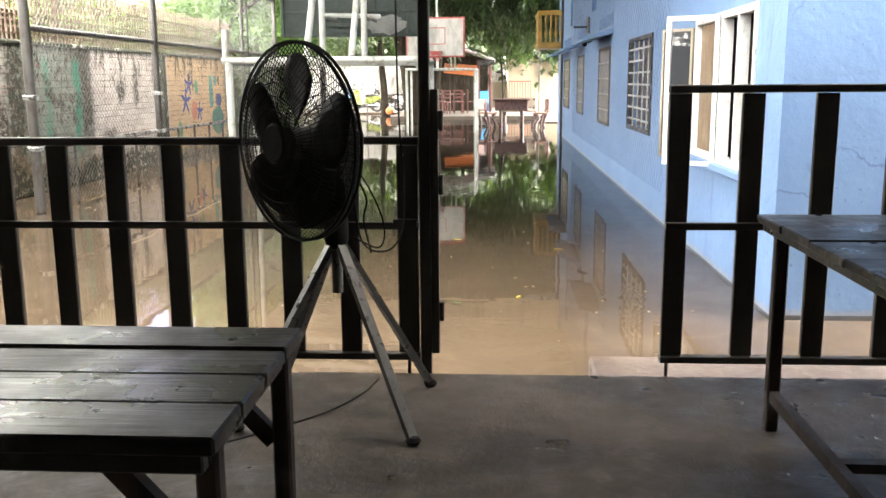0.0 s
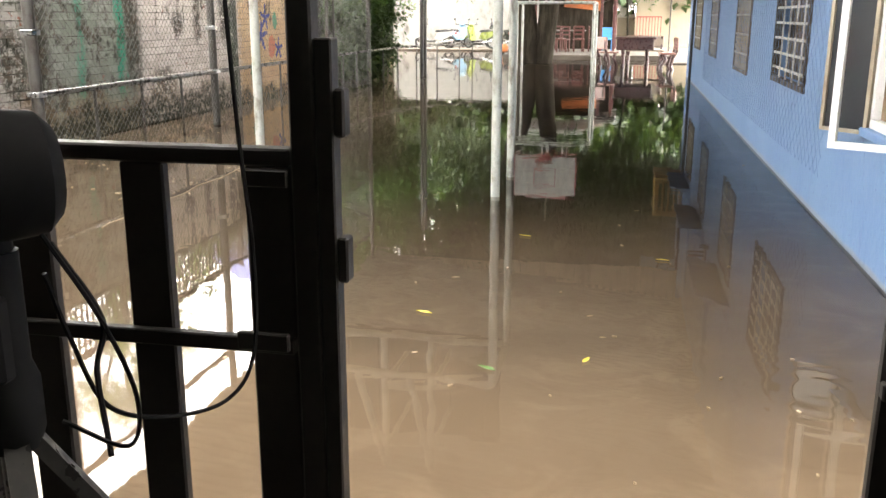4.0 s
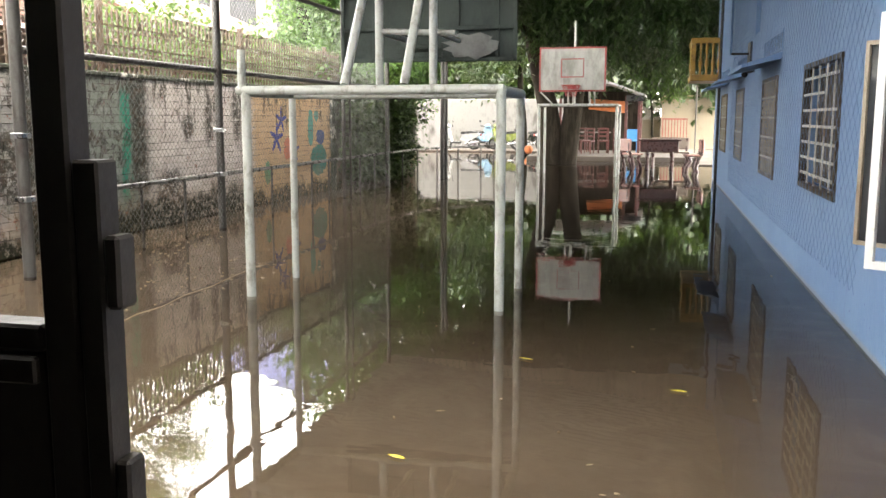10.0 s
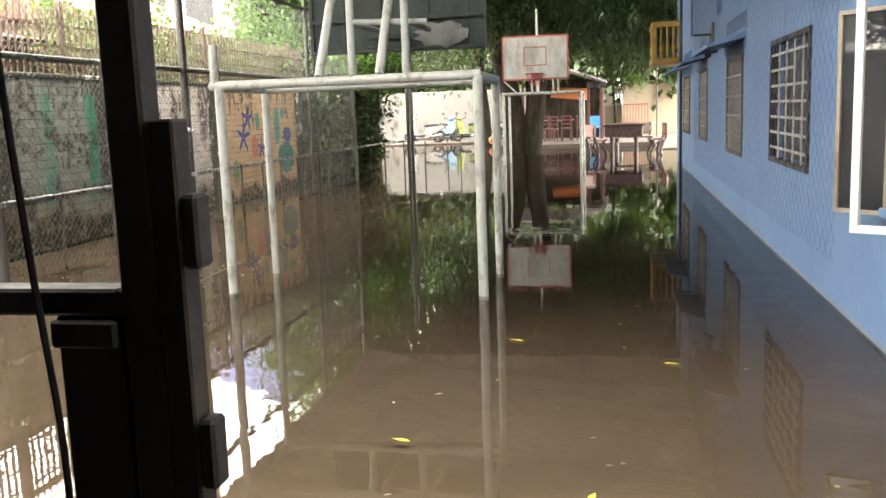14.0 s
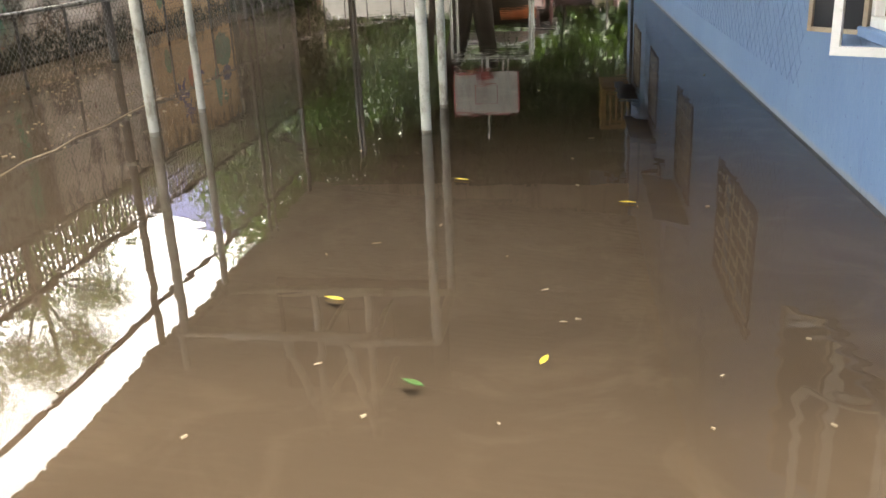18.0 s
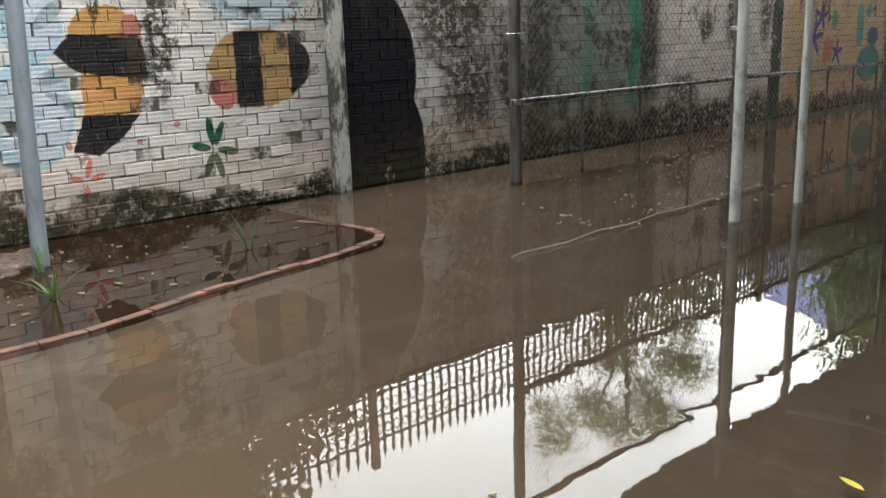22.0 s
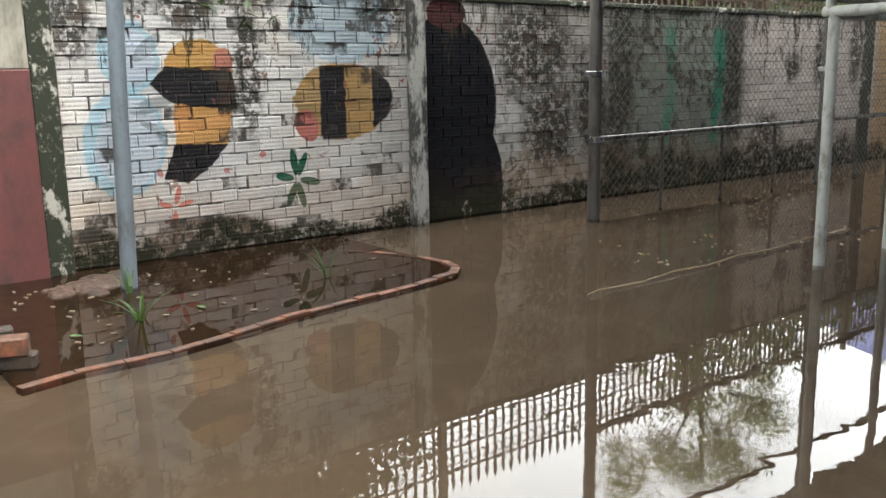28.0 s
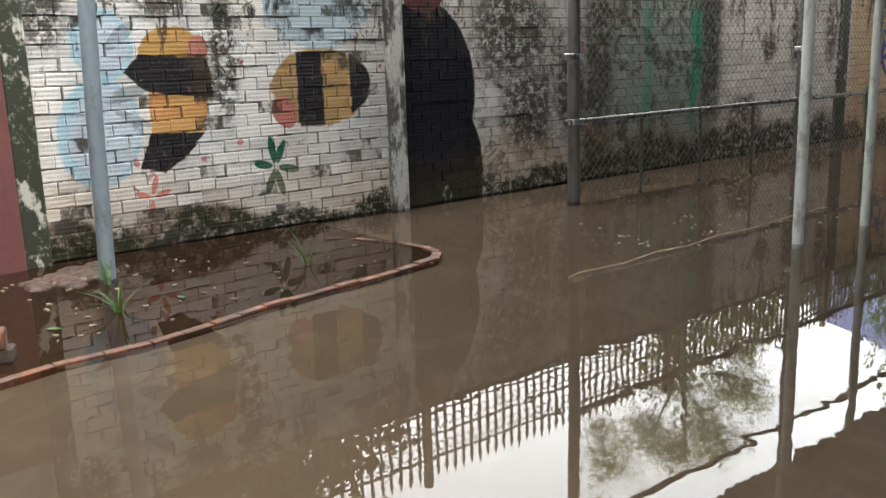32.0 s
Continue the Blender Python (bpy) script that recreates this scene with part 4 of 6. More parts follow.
# ---- the near railing and gate ----
def railing(x0, x1, top, pickets, label):
    r = thing("railing", label, "railing")
    part("top_rail", Mesh().box(x0, x1, GY - 0.022, GY + 0.022, top - 0.032, top, 0.004), BLACK_STEEL, r)
    part("middle_rail", Mesh().box(x0, x1, GY - 0.034, GY - 0.012, 0.805, 0.835, 0.003), BLACK_STEEL, r)
    part("bottom_rail", Mesh().box(x0, x1, GY - 0.022, GY + 0.022, 0.238, 0.268, 0.004), BLACK_STEEL, r)
    for x in pickets:
        part("picket", Mesh().box(x, x + 0.088, GY - 0.010, GY + 0.016, 0.27, top - 0.034, 0.004), BLACK_STEEL, r)
    for x in (x0 + 0.03, x1 - 0.05):
        part("foot", Mesh().tube([(x, GY, -0.3), (x, GY, 0.24)], 0.008, 6), BLACK_STEEL, r)
    return r


railing(-4.6, 0.405, 1.185, [0.313 - 0.2465 * i for i in range(19)], "black painted steel railing with wide flat pickets")
railing(1.41, 5.2, 1.385, [1.412 + 0.287 * i for i in range(13)], "tall black painted steel railing with wide flat pickets")
gp = thing("gate_post", "tall square black steel gate post with hinge blocks", "post")
part("post", Mesh().box(0.407, 0.453, GY - 0.022, GY + 0.022, 0.08, 3.60, 0.004), BLACK_STEEL, gp)
part("hinge_tube", Mesh().box(0.454, 0.487, GY - 0.02, GY + 0.02, 0.27, 1.375, 0.003), BLACK_STEEL, gp)
for z in (0.452, 0.987, 1.249):
    part("hinge", Mesh().box(0.4872, 0.507, GY - 0.018, GY + 0.018, z - 0.042, z + 0.042, 0.004), BLACK_STEEL, gp)
part("corner_plate", Mesh().box(0.322, 0.404, GY - 0.036, GY - 0.024, 1.118, 1.15, 0.003), BLACK_STEEL, gp)
part("latch_plate", Mesh().box(0.30, 0.40, GY - 0.05, GY - 0.036, 0.815, 0.85, 0.003), BLACK_STEEL, gp)
def eased(pts, k=6):
    """More points along a smooth curve through pts."""
    ps = [Vector(p) for p in pts]
    ps = [ps[0] * 2 - ps[1]] + ps + [ps[-1] * 2 - ps[-2]]
    out = []
    for a, b, c, d in zip(ps, ps[1:], ps[2:], ps[3:]):
        for i in range(k):
            u = i / k
            out.append(0.5 * (2 * b + (c - a) * u + (2 * a - 5 * b + 4 * c - d) * u * u + (3 * b - a - 3 * c + d) * u * u * u))
    return out + [ps[-2]]


cb = thing("hanging_cable", "thin black cable hanging from the roof to the fan", "cable")
pts = [(0.36, 4.30, 3.55), (0.335, 4.31, 2.3), (0.33, 4.32, 1.6), (0.335, 4.335, 1.25), (0.35, 4.34, 1.0), (0.345, 4.33, 0.82), (0.30, 4.30, 0.74), (0.24, 4.20, 0.75), (0.21, 4.08, 0.82), (0.20, 4.02, 0.95), (0.19, 3.99, 1.06)]
part("cable", Mesh().tube(eased(pts), 0.004, 6), BLACK_PLASTIC, cb, smooth=True)
cf = thing("floor_cable", "thin black cable lying on the floor", "cable")
part("cable", Mesh().tube(eased([(0.24, 4.28, FZ + 0.003), (0.20, 4.1, FZ + 0.003), (0.10, 3.9, FZ + 0.003), (-0.08, 3.7, FZ + 0.003), (-0.3, 3.5, FZ + 0.003)]), 0.0028, 6), BLACK_PLASTIC, cf, smooth=True)


# ---- the fan ----
def pedestal_fan():
    f = thing("tripod_fan", "black industrial tripod fan with a wire guard", "fan")
    hub = Vector((0.14, 3.95, 0.86))
    for i, p in enumerate(((-0.14, 4.14), (0.445, 3.61), (0.46, 4.20), (-0.19, 3.70))):
        foot = Vector((*p, FZ + 0.015))
        top = hub + (foot - hub) * 0.06
        leg = part("leg", Mesh().bar(top, foot, 0.034, 0.022), TRIPOD, f, "scuffed grey tripod leg")
        part("rubber_foot", Mesh().ball(foot, 0.022, 8, (1.3, 1.3, 0.8)), BLACK_PLASTIC, leg, smooth=True)
    part("collar", Mesh().lathe(hub, [(0.036, -0.05), (0.046, -0.02), (0.046, 0.05), (0.032, 0.09)], 14), BLACK_PLASTIC, f, smooth=True)
    part("pole", Mesh().tube([(hub.x, hub.y, 0.64), (hub.x, hub.y, 1.10)], 0.021, 12), TRIPOD, f, smooth=True)
    part("pole_sleeve", Mesh().tube([(hub.x, hub.y, 0.90), (hub.x, hub.y, 1.10)], 0.036, 12), BLACK_PLASTIC, f, smooth=True)
    nrm = Vector((-0.67, -0.742, 0.0)).normalized()
    side = nrm.cross(Vector((0, 0, 1))).normalized()
    up = Vector((0, 0, 1))
    c = Vector((0.03, 3.84, 1.20))

    def at(r, a, d):
        return c + side * (r * math.cos(a)) + up * (r * math.sin(a)) + nrm * d
    part("yoke", Mesh().tube([(hub.x, hub.y, 1.08), (hub.x - 0.0, hub.y - 0.0, 1.12), at(0.0, 0, -0.17)], 0.03, 10), BLACK_PLASTIC, f, smooth=True)
    prof = [(0.02, -0.255), (0.065, -0.25), (0.086, -0.23), (0.092, -0.16), (0.080, -0.12), (0.03, -0.09)]
    motor = Mesh()
    for r, d in prof:
        motor.v += [tuple(at(r, 2 * math.pi * j / 18, d)) for j in range(18)]
    for i in range(len(prof) - 1):
        motor.f += [(i * 18 + j, i * 18 + (j + 1) % 18, (i + 1) * 18 + (j + 1) % 18, (i + 1) * 18 + j) for j in range(18)]
    motor.f += [tuple(range(18)), tuple(range(5 * 18, 6 * 18))]
    part("motor", motor, BLACK_PLASTIC, f, smooth=True)
    part("switch_box", Mesh().box(hub.x - 0.045, hub.x + 0.045, hub.y - 0.06, hub.y - 0.03, 0.93, 1.05, 0.006), BLACK_PLASTIC, f)
    for sgn, nm, depth in ((1, "front_guard", 0.095), (-1, "rear_guard", -0.105)):
        g = Mesh()
        k = 96
        for j in range(k):
            a = 2 * math.pi * j / k
            pts = [at(0.07 + 0.27 * s, a + 0.25 * s * (1 - s) * sgn, depth * (1 - s ** 3)) for s in (0, 0.35, 0.7, 0.9, 1.0)]
            g.tube(pts, 0.0017, 4, cap=False)
        for r in (0.07, 0.115, 0.16, 0.205, 0.25, 0.295):
            s = (r - 0.07) / 0.27
            g.tube([at(r, 2 * math.pi * j / 40, depth * (1 - s ** 3)) for j in range(41)], 0.002, 5, cap=False)
        gd = tagged(part(nm, g, FAN_WIRE, f), "round black wire guard", kind="stuff")
        part("rim", Mesh().tube([at(0.342, 2 * math.pi * j / 48, 0.012 * sgn) for j in range(49)], 0.006, 6, cap=False), FAN_WIRE, gd, smooth=True)
    cap = Mesh()
    for d, r in ((0.10, 0.001), (0.10, 0.06), (0.088, 0.07)):
        cap.v += [tuple(at(r, 2 * math.pi * j / 20, d)) for j in range(20)]
    for i in range(2):
        cap.f += [(i * 20 + j, i * 20 + (j + 1) % 20, (i + 1) * 20 + (j + 1) % 20, (i + 1) * 20 + j) for j in range(20)]
    part("badge", cap, BLACK_PLASTIC, f)
    for i in range(5):
        b = Mesh()
        a0 = 2 * math.pi * i / 5 + 1.66
        rows = []
        for s in range(7):
            r = 0.05 + 0.255 * s / 6
            half = 0.44 + 0.22 * math.sin(math.pi * min(1, s / 6 * 0.85 + 0.1))
            for q in range(6):
                a = a0 + (q / 5 - 0.5) * 2 * half * (0.9 if s < 6 else 0.62)
                rows.append(at(r, a, -0.03 + 0.06 * (q / 5)))
        b.v = [tuple(p) for p in rows]
        b.f = [(s * 6 + q, s * 6 + q + 1, (s + 1) * 6 + q + 1, (s + 1) * 6 + q) for s in range(6) for q in range(5)]
        ob = part("blade", b, BLACK_PLASTIC, f, smooth=True)
        ob.modifiers.new("thick", "SOLIDIFY").thickness = 0.003
    part("fan_hub", Mesh().tube([at(0, 0, -0.08), at(0, 0, 0.04)], 0.055, 16), BLACK_PLASTIC, f, smooth=True)
    lead = [(hub.x + 0.05, hub.y + 0.06, 1.10), (hub.x + 0.10, hub.y + 0.09, 0.98), (hub.x + 0.09, hub.y + 0.08, 0.90), (hub.x + 0.12, hub.y + 0.05, 0.78)]
    part("lead", Mesh().tube(eased(lead), 0.0045, 6), BLACK_PLASTIC, f, smooth=True)
    spare = [(hub.x + 0.06, hub.y + 0.03, 1.12), (hub.x + 0.13, hub.y + 0.04, 1.0), (hub.x + 0.17, hub.y + 0.05, 0.88), (hub.x + 0.15, hub.y + 0.05, 0.80), (hub.x + 0.06, hub.y + 0.03, 0.84)]
    part("lead", Mesh().tube(eased(spare), 0.0035, 6), BLACK_PLASTIC, f, smooth=True)


pedestal_fan()


# ---- tables ----
def plank_table(x0, x1, y0, y1, top, label, planks, brace):
    inset, half = (0.028, 0.017) if brace else (0.07, 0.022)
    t = thing("plank_table", label, "table")
    w = (y1 - y0) / planks
    for i in range(planks):
        part("plank", Mesh().box(x0 + 0.004 * (i % 2), x1, y0 + i * w + 0.003, y0 + (i + 1) * w - 0.003, top - 0.028, top - 0.002 * (i % 3), 0.004), TABLE_WOOD, t)
    for a, b, c, d in ((x0 + 0.02, x1 - 0.02, y0 + 0.015, y0 + 0.04), (x0 + 0.02, x1 - 0.02, y1 - 0.04, y1 - 0.015), (x0 + 0.02, x0 + 0.045, y0 + 0.042, y1 - 0.042), (x1 - 0.045, x1 - 0.02, y0 + 0.042, y1 - 0.042)):
        part("apron", Mesh().box(a, b, c, d, top - 0.058, top - 0.029, 0.003), TABLE_WOOD, t)
    lx = (x0 + inset, x1 - inset)
    ly = (y0 + 0.065, y1 - 0.065)
    for x in lx:
        for y in ly:
            part("leg", Mesh().box(x - half, x + half, y - half, y + half, FZ, top - 0.03, 0.005), LEG_WOOD, t)
    for x in lx:
        part("stretcher", Mesh().bar((x, ly[0] + 0.024, FZ + 0.13), (x, ly[1] - 0.024, FZ + 0.13), 0.03, 0.04), LEG_WOOD, t)
    if brace:
        for y in ly:
            part("brace", Mesh().bar((x1 - 0.045, y, top - 0.20), (x1 - 0.17, y, top - 0.06), 0.022, 0.032), LEG_WOOD, t)
    else:
        part("stretcher", Mesh().bar((lx[0] + 0.02, (ly[0] + ly[1]) / 2, FZ + 0.13), (lx[1] - 0.02, (ly[0] + ly[1]) / 2, FZ + 0.13), 0.04, 0.03), LEG_WOOD, t)


plank_table(-1.15, 0.36, 1.83, 2.37, 0.95, "black stained plank table with worn glossy top", 4, True)
plank_table(1.62, 2.75, 2.55, 3.86, 0.95, "dark plank table with square reddish legs", 5, False)


# ---- goals with backboards ----
def near_goal():
    g = thing("goal_with_backboard", "weathered white pipe goal carrying a grey-green basketball backboard", "goal")
    A, B, C, D = (-2.05, 10.03), (-0.02, 9.96), (-2.03, 10.90), (-0.017, 10.886)
    for (x, y), r in ((A, 0.037), (B, 0.037), (C, 0.031), (D, 0.034)):
        part("post", Mesh().tube([(x, y, -0.42), (x, y, 1.62)], r, 14), PIPE, g, smooth=True)
    part("post_end", Mesh().tube([(A[0] - 0.03, A[1], 1.62), (A[0] - 0.03, A[1], 1.94)], 0.032, 12), PIPE, g, smooth=True)
    part("crossbar", Mesh().tube([(A[0] - 0.07, A[1], 1.628), (B[0] + 0.02, B[1], 1.628)], 0.036, 14), PIPE, g, smooth=True)
    part("rear_bar", Mesh().tube([(C[0], C[1], 1.615), (D[0], D[1], 1.615)], 0.036, 12), PIPE, g, smooth=True)
    part("side_bar", Mesh().tube([(A[0], A[1], 1.615), (C[0], C[1], 1.615)], 0.034, 12), PIPE, g, smooth=True)
    part("side_bar", Mesh().tube([(B[0], B[1], 1.615), (D[0], D[1], 1.615)], 0.04, 12), PIPE, g, smooth=True)
    for x in (-1.23, -0.76):
        part("upright", Mesh().tube([(x, 10.90, 1.65), (x, 10.90, 3.05)], 0.034, 12), PIPE, g, smooth=True)
        part("strut", Mesh().tube([(x - 0.005, 10.02, 1.66), (x, 10.86, 2.98)], 0.034, 12), PIPE, g, smooth=True)
    for z in (2.14, 2.80):
        part("bracket_bar", Mesh().tube([(-1.23, 10.90, z), (-0.58, 10.93, z - 0.02)], 0.026, 10), PIPE, g, smooth=True)
        for x in (-1.23, -0.76):
            part("arm", Mesh().tube([(x, 10.93, z), (x, 11.93, z)], 0.026, 10), PIPE, g, smooth=True)
    bd = part("backboard", Mesh().box(-1.94, -0.22, 11.96, 11.99, 1.95, 3.15, 0.004), BOARD_GREEN, g, "grey-green sheet backboard seen from behind")
    for x in (-1.94, -1.62, -1.26, -0.80, -0.42, -0.25):
        part("board_rib", Mesh().box(x, x + 0.035, 11.925, 11.958, 1.95, 3.15, 0.003), BOARD_GREEN, bd)
    for z in (1.95, 2.24, 2.55, 3.115):
        part("board_rib", Mesh().box(-1.90, -0.25, 11.90, 11.923, z, z + 0.035, 0.003), BOARD_GREEN, bd)
    for z in (1.99, 2.07):
        part("slat", Mesh().box(-1.36, -0.92, 11.88, 11.898, z, z + 0.04, 0.003), BOARD_GREEN, bd)
    n = 22
    poly = [(-0.64 + (0.25 + 0.05 * math.sin(i * 2.7)) * math.cos(2 * math.pi * i / n), 2.09 + (0.115 + 0.02 * math.sin(i * 1.9)) * math.sin(2 * math.pi * i / n)) for i in range(n)]
    part("bare_patch", Mesh().prism(poly, "y", 11.884, 11.898), BARE_PATCH, bd, "bare pale patch on the board")


def far_goal():
    g = thing("goal_with_backboard", "white pipe goal with a red-edged basketball backboard and hoop", "goal")
    y = 25.8
    for x in (-1.79, 0.10):
        part("post", Mesh().tube([(x, y, -0.42), (x, y, 1.72)], 0.035, 10), PIPE, g, smooth=True)
        part("post", Mesh().tube([(x + 0.04, y + 0.9, -0.42), (x + 0.04, y + 0.9, 1.72)], 0.03, 10), PIPE, g, smooth=True)
        part("side_bar", Mesh().tube([(x, y, 1.73), (x + 0.04, y + 0.9, 1.73)], 0.03, 8), PIPE, g, smooth=True)
    part("crossbar", Mesh().tube([(-1.83, y, 1.735), (0.14, y, 1.735)], 0.036, 10), PIPE, g, smooth=True)
    part("rear_bar", Mesh().tube([(-1.79, y + 0.9, 1.735), (0.14, y + 0.9, 1.735)], 0.03, 10), PIPE, g, smooth=True)
    for x in (-1.09, -0.97, -0.57, -0.45):
        part("support", Mesh().tube([(x, y + 0.2, 1.73), (x, y + 0.05, 2.1)], 0.022, 8), PIPE, g, smooth=True)
    part("stay", Mesh().tube([(-1.76, y, 2.05), (-1.45, y, 1.75)], 0.018, 8), PIPE, g, smooth=True)
    part("mast", Mesh().tube([(-0.94, y + 0.08, 1.73), (-0.94, y + 0.08, 3.76)], 0.03, 8), PIPE, g, smooth=True)
    x0, x1, z0, z1 = -1.80, -0.18, 2.06, 3.13
    bd = part("backboard", Mesh().box(x0, x1, y, y + 0.03, z0, z1, 0.003), BOARD_WHITE, g, "dirty white backboard with red lines")
    for a, b, c, d in ((x0, x1, z0, z0 + 0.04), (x0, x1, z1 - 0.04, z1), (x0, x0 + 0.04, z0 + 0.04, z1 - 0.04), (x1 - 0.04, x1, z0 + 0.04, z1 - 0.04)):
        part("edge_stripe", Mesh().box(a, b, y - 0.006, y - 0.001, c, d), RED_PAINT, bd)
    for a, b, c, d in ((-1.27, -0.71, 2.40, 2.425), (-1.27, -0.71, 2.83, 2.855), (-1.27, -1.245, 2.425, 2.83), (-0.735, -0.71, 2.425, 2.83)):
        part("target_stripe", Mesh().box(a, b, y - 0.006, y - 0.001, c, d), RED_PAINT, bd)
    hoop = part("hoop", Mesh().tube([(-0.99 + 0.22 * math.cos(q * math.pi / 10), y - 0.30 + 0.22 * math.sin(q * math.pi / 10), 2.20) for q in range(21)], 0.012, 6, cap=False), RED_PAINT, g, "red hoop")
    part("hoop_plate", Mesh().box(-1.10, -0.88, y - 0.09, y - 0.007, 2.12, 2.22, 0.003), RED_PAINT, g)
    net = Mesh()
    for q in range(12):
        a = q * math.pi / 6
        for s in (-1, 1):
            net.tube([(-0.99 + r * math.cos(a + s * k * 0.26), y - 0.30 + r * math.sin(a + s * k * 0.26), 2.19 - 0.085 * k) for k, r in enumerate((0.22, 0.18, 0.14, 0.12))], 0.005, 4, cap=False)
    tagged(part("net", net, RED_PAINT, hoop, "faded red hoop net"), kind="stuff")


near_goal()
far_goal()

# ---- wire fence along the court ----
fence = thing("wire_fence", "tall chain-link fence on dull steel posts with a low pipe rail", "fence")
for y, r in ((10.36, 0.055), (14.06, 0.05), (21.4, 0.045), (24.0, 0.045), (24.35, 0.045)):
    x = FX if y < 22 else FX + 0.55
    part("post", Mesh().tube([(x, y, -0.42), (x, y, 3.78)], r, 12), STEEL_POST, fence, smooth=True)
    if y < 20:
        for z in (1.26, 0.70):
            part("clamp", Mesh().box(x - 0.065, x + 0.065, y - 0.06, y + 0.06, z - 0.025, z + 0.025, 0.006), CHROME, fence)
lat = thing("lattice_mast", "slim dark lattice steel mast", "mast")
for x, y in ((FX, 18.73), (FX + 0.10, 18.80)):
    part("chord", Mesh().tube([(x, y, -0.42), (x, y, 3.78)], 0.032 if x == FX else 0.018, 10), STEEL_POST, lat, smooth=True)
for i in range(30):
    z = 0.15 + 0.12 * i
    part("rung", Mesh().tube([(FX, 18.73, z), (FX + 0.10, 18.80, z)], 0.008, 6), STEEL_POST, lat)
ends = [10.36, 14.06, 18.73, 21.4]
for a, b in zip(ends, ends[1:]):
    part("low_rail", Mesh().tube([(FX, a + 0.05, 0.70), (FX, b - 0.04, 0.70)], 0.026, 10), RAIL_PIPE, fence, smooth=True)
    part("middle_rail", Mesh().tube([(FX - 0.02, a + 0.05, 2.01), (FX - 0.02, b - 0.04, 2.01)], 0.034, 8), STEEL_POST, fence, smooth=True)
    part("upper_rail", Mesh().tube([(FX - 0.02, a + 0.05, 3.23), (FX - 0.02, b - 0.04, 3.23)], 0.034, 8), STEEL_POST, fence, smooth=True)
    n = int((b - a) / 0.93)
    for i in range(1, n + 1):
        y = a + (b - a) * i / (n + 1)
        part("baluster", Mesh().tube([(FX, y, -0.42), (FX, y, 0.675)], 0.017, 8), STEEL_POST, fence, smooth=True)
bend = [(FX, 21.45, 0.70), (FX + 0.1, 23.0, 0.71), (FX + 0.55, 24.4, 0.72), (FX + 1.3, 25.6, 0.73), (FX + 1.7, 25.9, 0.73)]
part("low_rail", Mesh().tube(bend, 0.026, 10), RAIL_PIPE, fence, smooth=True)
for i in range(7):
    k = i / 7 * 3.999
    p = Vector(bend[int(k)]).lerp(Vector(bend[int(k) + 1]), k - int(k))
    part("baluster", Mesh().tube([(p.x, p.y, -0.42), (p.x, p.y, 0.69)], 0.016, 8), STEEL_POST, fence, smooth=True)
mesh = Mesh()
y0, y1, z0, z1, step = 10.40, 21.38, 0.03, 3.2, 0.085
n = int((y1 - y0 + z1 - z0) / step)
for i in range(n):
    for s in (0, 1):
        a = y0 + i * step
        p, q = (a, z0), (a - (z1 - z0), z1)
        if p[0] > y1:
            p = (y1, z0 + a - y1)
        if q[0] < y0:
            q = (y0, z0 + a - y0)
        if s:
            p, q = (y0 + y1 - p[0], p[1]), (y0 + y1 - q[0], q[1])
        mesh.tube([(FX + 0.03 + 0.003 * s, *p), (FX + 0.03 + 0.003 * s, *q)], 0.0023, 3, cap=False)
tagged(part("chain_link", mesh, WIRE, fence, "fine diamond wire mesh"), kind="stuff")

# ---- spiked iron fence on the wall ----
sp = thing("spiked_fence", "rusty cream iron fence with spikes and scrolls on the wall", "fence")
sx = LX - 0.10
for z in (2.05, 2.28, 2.52):
    part("rail", Mesh().box(sx - 0.012, sx + 0.012, 7.6, 21.4, z - 0.009, z + 0.009), RUST, sp)
spike = Mesh().box(-0.011, 0.011, -0.011, 0.011, 1.95, 2.64).add([(-0.016, -0.016, 2.64), (0.016, -0.016, 2.64), (0.016, 0.016, 2.64), (-0.016, 0.016, 2.64), (0, 0, 2.76)], [(0, 1, 4), (1, 2, 4), (2, 3, 4), (3, 0, 4), (3, 2, 1, 0)]).data("spike", RUST)
for i in range(125):
    y = 7.65 + 0.11 * i
    o = new("spike", spike)
    o.parent = sp
    o.location = (sx, y, rng.uniform(-0.02, 0.015))
sc = Mesh()
for i in range(125):
    for z in (2.16, 2.41):
        y = 7.705 + 0.11 * i
        sc.tube([(sx, y + 0.040 * math.cos(q * 1.05 + 0.6), z + 0.065 * math.sin(q * 1.05 + 0.6) * (1 if q < 4 else 0.6)) for q in range(6)], 0.0065, 4)
tagged(part("scroll_work", sc, RUST, sp, "rusty iron scrolls"), kind="stuff")
for y in (9.4, 13.1, 16.8, 20.5):
    part("fence_post", Mesh().box(sx - 0.035, sx + 0.035, y - 0.035, y + 0.035, 1.955, 2.80, 0.005), RUST, sp)

# ---- planting bed by the wall ----
bed = thing("planting_bed", "flooded planting bed edged with a low red brick kerb", "planting bed")
rim = [(-2.98, 5.30), (-3.04, 5.55), (-3.05, 6.0), (-3.13, 6.35), (-3.22, 6.69), (-3.30, 7.2), (-3.38, 7.7), (-3.46, 8.05), (-3.60, 8.19), (-3.80, 8.24), (-4.07, 8.22), (-4.43, 8.08), (-4.75, 7.95)]
path = [Vector((*p, 0)) for p in rim]
soil = Mesh()
top = [(x - 0.07, y) for x, y in rim]
soil.add([(x, y, -0.012) for x, y in top] + [(LX, y, -0.006) for x, y in top], [(i, i + 1, len(top) + i + 1, len(top) + i) for i in range(len(top) - 1)])
part("soil", soil, MUD, bed, "dark waterlogged soil")
heap = Mesh()
